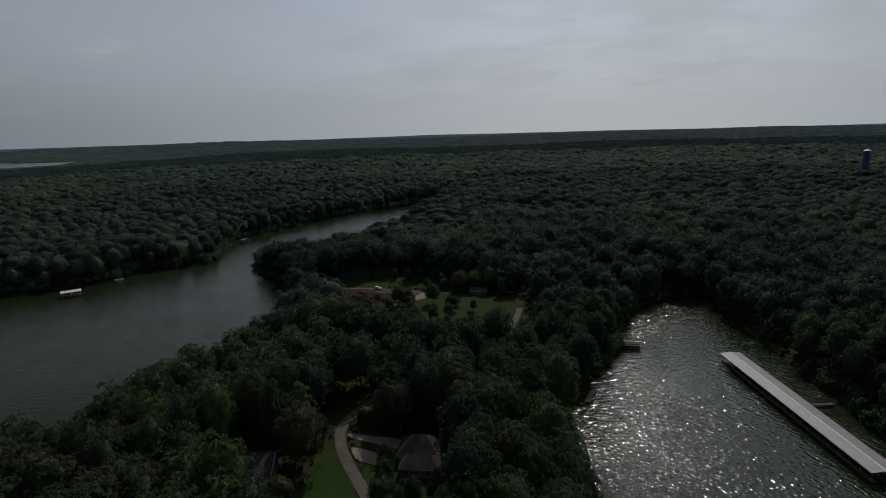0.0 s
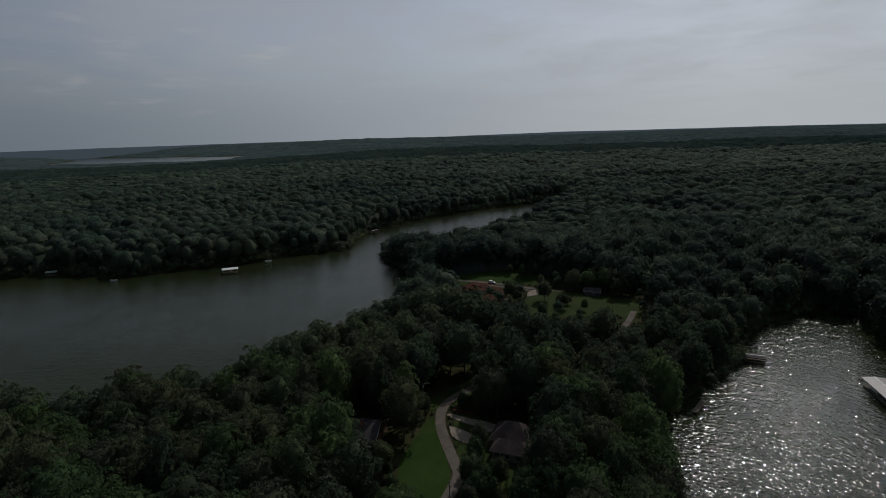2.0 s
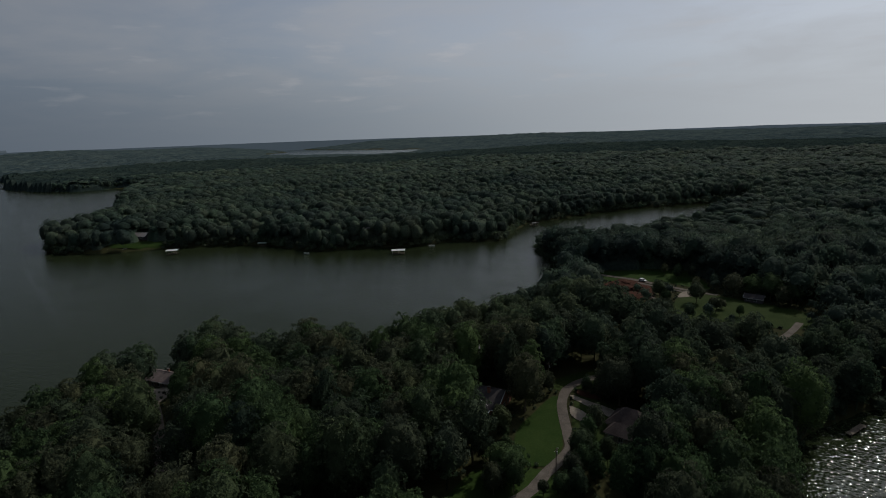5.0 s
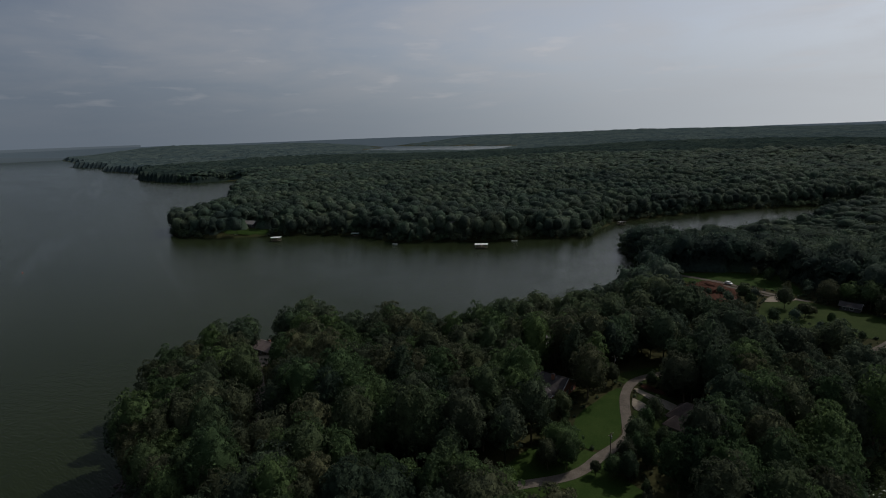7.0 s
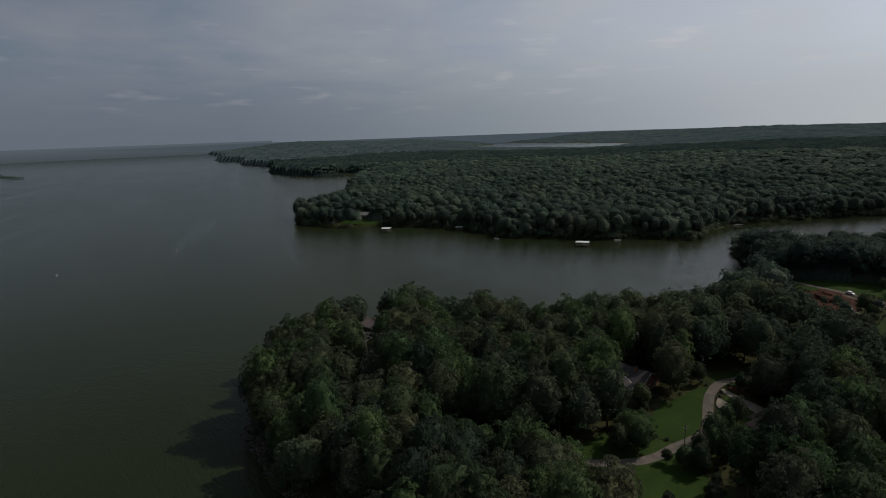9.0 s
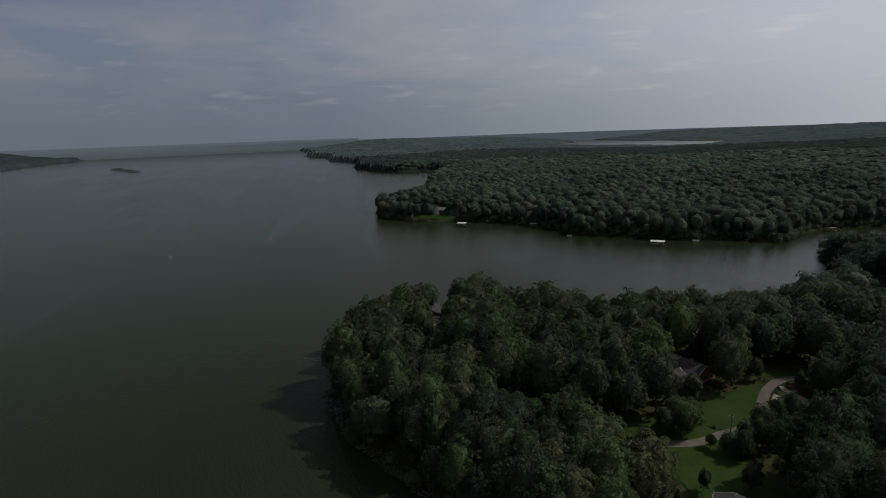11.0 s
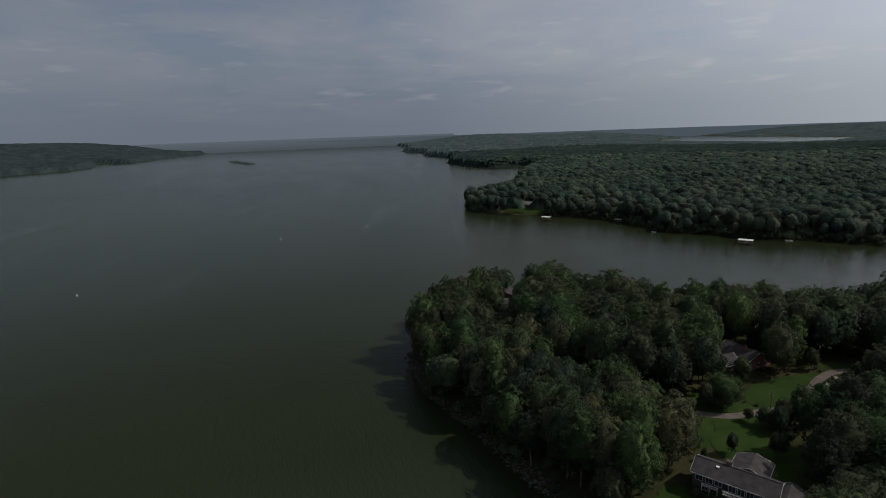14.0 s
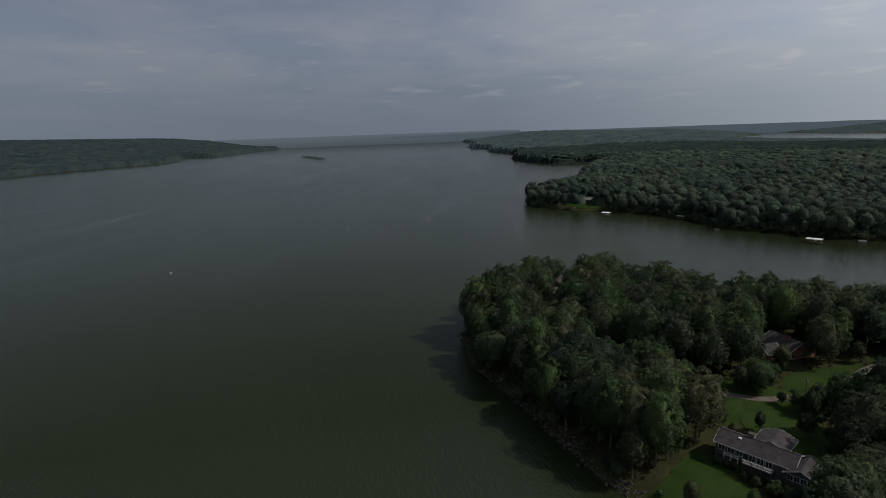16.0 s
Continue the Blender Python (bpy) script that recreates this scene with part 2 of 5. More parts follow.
    m.link(place.outputs["X"], clear.inputs["Value"])
    # the far bay lies still and mirrors the sky
    bay = m.n("ShaderNodeMapRange", From_Min=1500.0, From_Max=2000.0, To_Min=0.0, To_Max=0.6)
    m.link(place.outputs["Y"], bay.inputs["Value"])
    # sky glare on the arm: reflection raised more and more towards its upper end
    arm = m.n("ShaderNodeMapRange", From_Min=170.0, From_Max=520.0, To_Min=0.0, To_Max=1.0)
    m.link(place.outputs["Y"], arm.inputs["Value"])
    within = m.n("ShaderNodeMapRange", From_Min=-420.0, From_Max=-170.0)
    m.link(place.outputs["X"], within.inputs["Value"])
    # faint drifting streaks along the open lake
    drift = m.n("ShaderNodeMapping", Rotation=(0, 0, radians(-18.9)), Scale=(14.0, 1.0, 1.0))
    drift.vector_type = "TEXTURE"
    m.link(m.n("ShaderNodeNewGeometry").outputs["Position"], drift.inputs["Vector"])
    lines = m.n("ShaderNodeTexNoise", Scale=0.028, Detail=5.0, Roughness=0.6, Distortion=0.5)
    m.link(drift.outputs[0], lines.inputs["Vector"])
    streaks = m.ramp(lines.outputs["Fac"], [(0.57, (0, 0, 0)), (0.68, (1, 1, 1))])
    open_lake = m.n("ShaderNodeMapRange", From_Min=-230.0, From_Max=-380.0)
    m.link(place.outputs["X"], open_lake.inputs["Value"])
    foam = math_node("MULTIPLY", math_node("MULTIPLY", streaks, open_lake.outputs[0]), 0.09)
    sheen = math_node("ADD", math_node("ADD", clear.outputs[0], bay.outputs[0]), foam)
    m.link(math_node("MULTIPLY_ADD", arm.outputs[0], within.outputs[0], sheen), m.b.inputs["Specular IOR Level"])
    k = m.bump(wave.outputs[0], 0.5, 0.38)
    still = m.n("ShaderNodeMapRange", From_Min=1300.0, From_Max=2000.0, To_Min=1.0, To_Max=0.1)
    m.link(place.outputs["Y"], still.inputs["Value"])
    smooth_reach = m.n("ShaderNodeMapRange", From_Min=-1200.0, From_Max=-3200.0, To_Min=1.0, To_Max=0.2)
    m.link(place.outputs["X"], smooth_reach.inputs["Value"])
    stirred = math_node("MULTIPLY", math_node("MULTIPLY", wind.outputs[0], calm), smooth_reach.outputs[0])
    m.link(math_node("MULTIPLY", stirred, still.outputs[0]), k.inputs["Strength"])
    return m.m


WATER = water_material()


# ---- helpers for meshes ----
def mesh_object(name, verts, faces, material, parent=None, smooth=False, label=""):
    """One mesh object from arrays of vertices and of triangles or quads."""
    verts, faces = np.asarray(verts, np.float32), np.asarray(faces, np.int32)
    me = bpy.data.meshes.new(name)
    k = faces.shape[1]
    me.vertices.add(len(verts)); me.vertices.foreach_set("co", verts.ravel())
    me.loops.add(faces.size); me.loops.foreach_set("vertex_index", faces.ravel())
    me.polygons.add(len(faces)); me.polygons.foreach_set("loop_start", np.arange(0, faces.size, k, dtype=np.int32))
    me.update(calc_edges=True)
    me.polygons.foreach_set("use_smooth", np.full(len(faces), smooth))
    me.materials.append(material)
    ob = new(name, me)
    ob.parent = parent
    if label:
        tagged(ob, label)
    return ob


def part(name, bm, material, parent, label="", smooth=False):
    """Links a bmesh as one mesh object under a thing or a part."""
    me = bpy.data.meshes.new(name)
    bmesh.ops.recalc_face_normals(bm, faces=bm.faces)
    bm.to_mesh(me)
    bm.free()
    me.materials.append(material)
    if smooth:
        me.polygons.foreach_set("use_smooth", np.full(len(me.polygons), True))
    ob = new(name, me)
    ob.parent = parent
    if label:
        tagged(ob, label)
    return ob


def thing(name, m, label, category, group="", kind=""):
    ob = new(name)
    ob.matrix_basis = m
    return tagged(ob, label, category, group, kind)


def box(x0, x1, y0, y1, z0, z1, bm=None, m=None):
    bm = bm or bmesh.new()
    vs = [bm.verts.new((x, y, z)) for z in (z0, z1) for x, y in ((x0, y0), (x1, y0), (x1, y1), (x0, y1))]
    for f in ((3, 2, 1, 0), (4, 5, 6, 7), (0, 1, 5, 4), (1, 2, 6, 5), (2, 3, 7, 6), (3, 0, 4, 7)):
        bm.faces.new([vs[i] for i in f])
    if m:
        bmesh.ops.transform(bm, matrix=m, verts=vs)
    return bm


def bevelled(bm, width=0.03):
    bmesh.ops.bevel(bm, geom=bm.edges[:], offset=width, segments=1, affect="EDGES")
    return bm


def prism(points, z0, z1, bm=None):
    """An upright prism over a plan outline."""
    bm = bm or bmesh.new()
    lo = [bm.verts.new((x, y, z0)) for x, y in points]
    hi = [bm.verts.new((x, y, z1)) for x, y in points]
    n = len(points)
    bm.faces.new(lo[::-1]); bm.faces.new(hi)
    for i in range(n):
        bm.faces.new((lo[i], lo[(i + 1) % n], hi[(i + 1) % n], hi[i]))
    return bm


def slab(corners, thick, bm=None):
    """A slab between four corners of a slope and the same ones let down by its thickness."""
    bm = bm or bmesh.new()
    hi = [bm.verts.new(c) for c in corners]
    lo = [bm.verts.new((c[0], c[1], c[2] - thick)) for c in corners]
    n = len(corners)
    bm.faces.new(hi); bm.faces.new(lo[::-1])
    for i in range(n):
        bm.faces.new((lo[i], lo[(i + 1) % n], hi[(i + 1) % n], hi[i]))
    return bm


def rod(a, b, r0, r1=None, sides=6, bm=None):
    bm = bm or bmesh.new()
    a, b = Vector(a), Vector(b)
    r1 = r0 if r1 is None else r1
    q = (b - a).to_track_quat("Z", "Y").to_matrix()
    ring = lambda c, r: [bm.verts.new(c + q @ Vector((r * math.cos(2 * math.pi * i / sides), r * math.sin(2 * math.pi * i / sides), 0))) for i in range(sides)]
    lo, hi = ring(a, r0), ring(b, r1)
    for i in range(sides):
        bm.faces.new((lo[i], lo[(i + 1) % sides], hi[(i + 1) % sides], hi[i]))
    bm.faces.new(lo[::-1]); bm.faces.new(hi)
    return bm


# ---- the lie of the land: shores of the lake, its arm and the cove ----
PENINSULA_SHORE = [(147, 290), (128, 294), (106, 281), (86, 252), (77, 226), (66, 208), (49, 186), (40, 170), (35, 152), (34, 129), (32, 112), (30, 96),
                   (33, 74), (31, 52), (18, 33), (0, 28), (-10, 25), (-28, 22), (-45, 20), (-65, 16), (-89, 11), (-112, 11), (-130, 15), (-155, 26),
                   (-176, 45), (-192, 70), (-194, 92), (-182, 113), (-152, 125), (-122, 131), (-110, 142), (-107, 160), (-104, 185), (-96, 208), (-88, 240),
                   (-82, 268), (-83, 294), (-92, 318), (-103, 346), (-143, 396), (-143, 410), (-120, 398), (-100, 402), (-90, 440), (-72, 462), (-72, 520),
                   (-50, 530), (-38, 572), (-36, 620), (-34, 668), (-10, 720)]
ARM_FAR_SHORE = [(5, 780), (-20, 770), (-38, 724), (-57, 709), (-107, 664), (-149, 603), (-180, 545), (-198, 502), (-192, 460), (-183, 416), (-203, 403), (-231, 391),
                 (-237, 372), (-269, 348), (-290, 335), (-314, 313), (-379, 318), (-424, 297), (-471, 260), (-495, 234), (-533, 212), (-570, 213), (-615, 235),
                 (-640, 275), (-720, 360), (-850, 430), (-968, 496), (-1100, 600), (-1235, 668), (-1262, 640), (-1290, 568), (-1420, 540), (-1600, 552), (-1700, 590), (-1850, 680),
                 (-2318, 690), (-2480, 740), (-2620, 800), (-2990, 762), (-3300, 900), (-4280, 1092), (-5300, 1280)]
WEST_SHORE = [(-5300, -330), (-4600, -480), (-4008, -575), (-3181, -672), (-3317, -864), (-2837, -754), (-2526, -779), (-2360, -897), (-2180, -993), (-1904, -1081),
              (-1500, -1300), (-1250, -3000), (-1100, -5300), (500, -5300), (450, -300), (260, -50), (165, 90), (137, 130), (133, 145), (138, 181), (140, 224), (144, 250)]
FAR_BAY = [(-2440, 2060), (-2200, 2140), (-1960, 2060), (-1760, 2150), (-1580, 2080), (-1500, 2200), (-1760, 2560), (-1860, 2860), (-2050, 3040), (-2300, 2960), (-2450, 3180), (-2720, 3070),
           (-3050, 3260), (-3300, 3360), (-3760, 3460), (-3480, 3060), (-3120, 2860), (-2960, 2560)]
LAKE = PENINSULA_SHORE + ARM_FAR_SHORE + WEST_SHORE


def inside(pts, poly):
    """Which of the points (n, 2) lie in the outline."""
    x, y = pts[:, 0], pts[:, 1]
    r = np.zeros(len(pts), bool)
    for (x0, y0), (x1, y1) in zip(poly, poly[1:] + poly[:1]):
        if y0 != y1:
            r ^= ((y0 > y) != (y1 > y)) & (x < (x1 - x0) * (y - y0) / (y1 - y0) + x0)
    return r


def distance(pts, poly, closed=True):
    d = np.full(len(pts), 1e9)
    ends = poly[1:] + poly[:1] if closed else poly[1:]
    for a, b in zip(poly, ends):
        a, b = np.array(a, float), np.array(b, float)
        ab = b - a
        t = np.clip(((pts - a) @ ab) / (ab @ ab), 0, 1)
        q = pts - a - t[:, None] * ab
        d = np.minimum(d, (q * q).sum(1))
    return np.sqrt(d)


def hashed(ix, iy, seed):
    h = np.sin(ix * 127.1 + iy * 311.7 + seed * 74.7) * 43758.5453
    return h - np.floor(h)


def waves(p, size, seed=0, octaves=3):
    """Smooth noise from 0 to 1 on the plan."""
    total, amp, norm = 0, 1.0, 0
    for o in range(octaves):
        q = p / size * 2 ** o + 17.3 * o
        i = np.floor(q)
        f = q - i
        f = f * f * (3 - 2 * f)
        c = lambda dx, dy: hashed(i[:, 0] + dx, i[:, 1] + dy, seed + o)
        v = (c(0, 0) * (1 - f[:, 0]) + c(1, 0) * f[:, 0]) * (1 - f[:, 1]) + (c(0, 1) * (1 - f[:, 0]) + c(1, 1) * f[:, 0]) * f[:, 1]
        total, norm, amp = total + amp * v, norm + amp, amp * 0.5
    return total / norm


def shore_distance(p):
    """Metres inland from the water; minus: out in the water."""
    wob = p + 5.0 * np.stack([waves(p, 22, 5, 2) - 0.5, waves(p, 22, 9, 2) - 0.5], 1)
    d = distance(wob, LAKE)
    d = np.where(inside(wob, LAKE), -d, d)
    b = distance(p, FAR_BAY)
    return np.minimum(d, np.where(inside(p, FAR_BAY), -b, b))


def step(x, a, b):
    t = np.clip((x - a) / (b - a), 0, 1)
    return t * t * (3 - 2 * t)


def land_height(p, d=None):
    p = np.asarray(p, float)
    d = shore_distance(p) if d is None else d
    rise = 1.6 * step(d, 0, 4) + 6.0 * (1 - np.exp(-np.maximum(d, 0) / 26))
    valley = 1 - 0.85 * np.exp(-(distance(p, [(-700, 700), (-1900, 2200), (-2500, 2800)], False) / 560) ** 2)
    hills = step(d, 60, 900) * (4 + (26 + 26 * step(-p[:, 0], -400, 1800)) * waves(p, 800, 3, 3)) * valley * step(np.hypot(p[:, 0], p[:, 1] - 60), 250, 900)
    west = 62 * step(d, 20, 1100) * step(-p[:, 0], 1000, 1600) * step(-p[:, 1], 200, 600)
    beyond = 14 * step(np.hypot(p[:, 0], p[:, 1]), 3700, 4800) * step(-p[:, 0], -300, 900) * step(d, 60, 500)
    z = rise + hills + west + beyond + 0.9 * (waves(p, 30, 2, 2) - 0.5) * step(d, 2, 20)
    return np.where(d > 0, z, np.maximum(-4.0, 0.35 * d))


def ground_z(x, y):
    return float(land_height(np.array([[x, y]]))[0])


def stretched(centre, n, reach=5200.0, k=4.6):
    u = np.linspace(-1, 1, n)
    return centre + reach * np.sinh(k * u) / np.sinh(k)


gx, gy = stretched(-55, 260), stretched(120, 260)
G = np.stack(np.meshgrid(gx, gy, indexing="ij"), -1).reshape(-1, 2)
Gz = land_height(G)
idx = np.arange(260 * 260).reshape(260, 260)
quads = np.stack([idx[:-1, :-1], idx[1:, :-1], idx[1:, 1:], idx[:-1, 1:]], -1).reshape(-1, 4)
ground = tagged(mesh_object("ground", np.column_stack([G, Gz]), quads, SOIL, smooth=True), "brown forest floor of the lake shores and hills", "ground", kind="structure")

water = tagged(mesh_object("water", [(-5400, -5400, 0), (5400, -5400, 0), (5400, 5400, 0), (-5400, 5400, 0)], [(0, 1, 2, 3)], WATER),
               "green-brown rippled lake water", "lake", kind="structure")

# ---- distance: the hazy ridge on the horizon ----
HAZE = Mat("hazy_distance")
# the haze is painted: a blue-grey colour with a glow of its own
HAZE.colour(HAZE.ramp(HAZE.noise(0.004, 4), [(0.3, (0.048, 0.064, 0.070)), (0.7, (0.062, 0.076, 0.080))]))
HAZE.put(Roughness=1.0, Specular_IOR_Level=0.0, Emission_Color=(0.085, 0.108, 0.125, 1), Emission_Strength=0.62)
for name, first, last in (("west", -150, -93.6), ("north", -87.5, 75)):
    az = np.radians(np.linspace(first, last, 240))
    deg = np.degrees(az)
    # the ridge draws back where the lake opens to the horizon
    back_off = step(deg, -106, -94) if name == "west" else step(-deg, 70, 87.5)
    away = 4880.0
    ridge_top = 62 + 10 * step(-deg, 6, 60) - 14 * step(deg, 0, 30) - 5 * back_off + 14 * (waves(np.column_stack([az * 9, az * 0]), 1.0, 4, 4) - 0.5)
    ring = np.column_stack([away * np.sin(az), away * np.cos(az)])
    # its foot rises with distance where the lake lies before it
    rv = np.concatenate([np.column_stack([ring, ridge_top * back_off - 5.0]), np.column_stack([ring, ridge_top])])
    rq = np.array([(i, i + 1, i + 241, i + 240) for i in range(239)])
    tagged(mesh_object("backdrop", rv, rq, HAZE.m, smooth=True), "glowing blue-grey backdrop of hazy far wooded hills", "far hills", kind="structure")
# where the lake meets the horizon, a glowing sheet paints far water in haze
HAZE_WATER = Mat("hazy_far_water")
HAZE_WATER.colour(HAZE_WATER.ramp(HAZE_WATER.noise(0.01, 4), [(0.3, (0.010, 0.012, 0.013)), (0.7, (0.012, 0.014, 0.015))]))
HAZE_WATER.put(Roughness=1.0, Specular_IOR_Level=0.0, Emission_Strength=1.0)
# its painted glow runs from the water's tone below to the sky's above
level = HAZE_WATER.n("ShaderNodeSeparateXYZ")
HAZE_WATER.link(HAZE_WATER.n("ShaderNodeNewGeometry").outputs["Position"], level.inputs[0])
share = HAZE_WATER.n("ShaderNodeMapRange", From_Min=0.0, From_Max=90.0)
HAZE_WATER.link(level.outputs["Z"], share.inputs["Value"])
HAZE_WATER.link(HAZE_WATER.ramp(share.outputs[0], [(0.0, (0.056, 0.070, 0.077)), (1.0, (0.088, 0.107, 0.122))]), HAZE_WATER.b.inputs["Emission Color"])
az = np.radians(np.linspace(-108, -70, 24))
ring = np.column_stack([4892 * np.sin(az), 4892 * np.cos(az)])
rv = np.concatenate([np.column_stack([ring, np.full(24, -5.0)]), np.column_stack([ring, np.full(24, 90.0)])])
tagged(mesh_object("backdrop", rv, np.array([(i, i + 1, i + 25, i + 24) for i in range(23)]), HAZE_WATER.m), "glowing backdrop sheet painted as pale hazy lake water", "far water", kind="structure")

# ---- clearings, lawns and roads ----
CLEARINGS = {
    "lawn_road": [(-36, 144), (-38, 120), (-31, 105), (-22, 110), (-28, 133), (-32, 146)],
    "lawn_bend": [(-41, 78), (-39, 97), (-21, 105), (-18, 93), (-30, 78)],
    "lawn_house": [(2, 36), (-6, 53), (11, 56), (22, 45), (6, 29)],
    "lawn_back": [(-23, 85), (-13, 74), (3, 75), (8, 84), (6, 92), (-8, 97), (-20, 99)],
    "lawn_upper": [(-78, 316), (-52, 328), (-24, 340), (-10, 322), (-4, 300), (-30, 306), (-55, 300)],
    "field_lower": [(-16, 292), (-14, 250), (6, 248), (38, 254), (44, 276), (8, 288)],
    "lawn_turn": [(-31, 77), (-24, 84), (-14, 73), (-20, 64), (-34, 69)],
    "lawn_tip": [(-108, 38), (-94, 34), (-88, 45), (-102, 48)],
    "lawn_far_bank": [(-500, 240), (-470, 262), (-462, 282), (-492, 268), (-512, 244)],
    "yard_meadow": [(-30, 151), (-15, 146), (0, 134), (0, 120), (-10, 112), (-19, 116), (-24, 130)],
    "verge": [(-42, 152), (-30, 172), (-22, 166), (-33, 150)],
}
ROADS = {
    "lane": (3.3, [(30, 196), (8, 189), (-10, 180), (-20.5, 173), (-26.7, 166), (-30.6, 160), (-32.8, 153.4), (-32.8, 147.4), (-31.3, 141), (-29.0, 135.5), (-26.2, 129.5), (-23.2, 123.6), (-20.8, 118),
                   (-21.4, 111), (-22.6, 104), (-23.6, 95), (-27, 87), (-35, 77), (-46, 65.5), (-62, 57), (-82, 52), (-100, 50), (-116, 53), (-131, 61.5), (-146, 70), (-158, 76), (-167, 81)]),
    "field_drive": (3.2, [(-90, 320), (-72, 316), (-58, 311.5), (-42, 306), (-31, 301), (-22, 297.3), (-12, 294), (2, 291)]),
    "field_track": (2.2, [(-48, 303.5), (-39, 300), (-30, 296), (-21, 292), (-14, 290.5)]),
    "heap_track": (1.8, [(-36, 290), (-33, 284), (-30.5, 278), (-26, 273)]),
    "hill_track": (4.0, [(244, 410), (254, 427), (264, 444), (275, 462)]),
    "ridge_track": (4.5, [(322, 572), (338, 600), (352, 626), (372, 634), (415, 630)]),
    "cove_drive": (3.0, [(38, 262), (35, 250), (31, 238), (29, 228), (28, 214), (22, 200)]),
}
HOUSES = [(-8, 135, 11), (-54, 128, 9.5), (-53, 118, 6), (9, 64, 16), (-176, 91, 10), (-148, 83, 9), (-82, 33, 7), (-70, 346, 9), (19, 286, 7), (-42, 289, 17), (-22, 141.5, 6), (547, 753, 16), (540, 738, 12), (-72, 166, 5), (-50, 118, 5), (-300, 372, 9), (-337, 414, 9), (-505, 272, 9)]


# places with low growth only, open to view over the tall trees
OPEN = [
    [(-82, 302), (-58, 262), (-44, 224), (-20, 212), (8, 206), (40, 216), (48, 280), (2, 318), (-28, 334), (-80, 322)],
    [(-37, 153), (-26, 166), (-13, 147), (1, 134), (3, 118), (0, 102), (-10, 96), (-20, 94), (-38, 98), (-38.5, 140)],
    [(-58, 131), (-52, 110), (-38, 97), (-33, 108), (-39, 128), (-46, 134)],
    [(-77, 165), (-67, 144), (-58, 140), (-64, 163)],
    [(-8, 55), (20, 78), (32, 60), (26, 34), (4, 29)],
    [(-36, 80), (-20, 95), (-12, 86), (-6, 70), (-18, 58), (-34, 66)],
    [(-107, 37), (-97, 31), (-88, 37), (-86, 46), (-100, 48)],
    [(-180, 92), (-150, 70), (-128, 58), (-118, 54), (-120, 62), (-140, 76), (-166, 96)],
]


def in_open(p):
    r = np.zeros(len(p), bool)
    for poly in OPEN:
        r |= inside(p, poly)
    return r


def smooth_line(pts, every=1.5):
    """A Catmull-Rom line through the points, in even steps."""
    p = np.array(pts, float)
    p = np.vstack([2 * p[0] - p[1], p, 2 * p[-1] - p[-2]])
    out = []
    for a, b, c, d in zip(p, p[1:], p[2:], p[3:]):
        n = max(2, int(np.linalg.norm(c - b) / every))
        t = np.linspace(0, 1, n, endpoint=False)[:, None]
        out.append(0.5 * (2 * b + (c - a) * t + (2 * a - 5 * b + 4 * c - d) * t ** 2 + (3 * b - a - 3 * c + d) * t ** 3))
    return np.vstack(out + [p[-2][None]])


def draped(name, poly, material, label, lift=0.14, cell=1.3):
    """A patch that lies on the ground within an outline."""
    edge = smooth_line(list(poly) + [poly[0]], 0.8)
    edge = edge + 0.8 * np.stack([waves(edge, 4, 21, 2) - 0.5, waves(edge, 4, 22, 2) - 0.5], 1)
    rim = [tuple(e) for e in edge[:-1]]
    xs, ys = np.arange(edge[:, 0].min() - cell, edge[:, 0].max() + 2 * cell, cell), np.arange(edge[:, 1].min() - cell, edge[:, 1].max() + 2 * cell, cell)
    p = np.stack(np.meshgrid(xs, ys, indexing="ij"), -1).reshape(-1, 2)
    keep = inside(p, rim)
    i = np.arange(len(p)).reshape(len(xs), len(ys))
    f = np.stack([i[:-1, :-1], i[1:, :-1], i[1:, 1:], i[:-1, 1:]], -1).reshape(-1, 4)
    f = f[keep[f].sum(1) > 1]
    # the outer corners are drawn in to the rim
    out = np.unique(f[~keep[f]])
    for o in out:
        p[o] = edge[np.argmin(((edge - p[o]) ** 2).sum(1))]
    used, f = np.unique(f, return_inverse=True)
    z = land_height(p[used]) + lift
    return tagged(mesh_object(name, np.column_stack([p[used], z]), f.reshape(-1, 4), material, smooth=True), label, name, kind="structure")


def ribbon(name, width, pts, material, label, lift=0.22):
    line = smooth_line(pts)
    along = np.gradient(line, axis=0)
    along /= np.linalg.norm(along, axis=1)[:, None]
    side = np.column_stack([-along[:, 1], along[:, 0]])
    rows = []
    for k in (-0.5, -0.25, 0, 0.25, 0.5):
        edge = 0.3 * (waves(line, 5, 31 + int(k * 4), 2) - 0.5) if abs(k) == 0.5 else 0
        q = line + side * (k * width + (edge[:, None] if abs(k) == 0.5 else 0))
        rows.append(np.column_stack([q, land_height(q) + lift + 0.05 * (1 - abs(2 * k))]))
    v = np.stack(rows, 1).reshape(-1, 3)
    i = np.arange(len(v)).reshape(-1, 5)
    f = np.stack([i[:-1, :-1], i[1:, :-1], i[1:, 1:], i[:-1, 1:]], -1).reshape(-1, 4)
    return tagged(mesh_object(name, v, f, material, smooth=True), label, "road", kind="structure")


for key, poly in CLEARINGS.items():
    draped("lawn" if "lawn" in key else "meadow", poly, GRASS if "lawn" in key else MEADOW,
           "mown green lawn between trees" if "lawn" in key else "sunlit rough meadow grass beside a drive", 0.09 if key == "lawn_turn" else 0.14)
for key, (width, pts) in ROADS.items():
    ribbon("road", width, pts, GRAVEL, "pale gravel lane winding between trees")
draped("pavement", [(-17, 278), (-12, 280.5), (-4, 290.5), (-9, 293.6), (-15, 289)], SAND, "pale gravel apron where the drives meet", 0.3, 0.8)
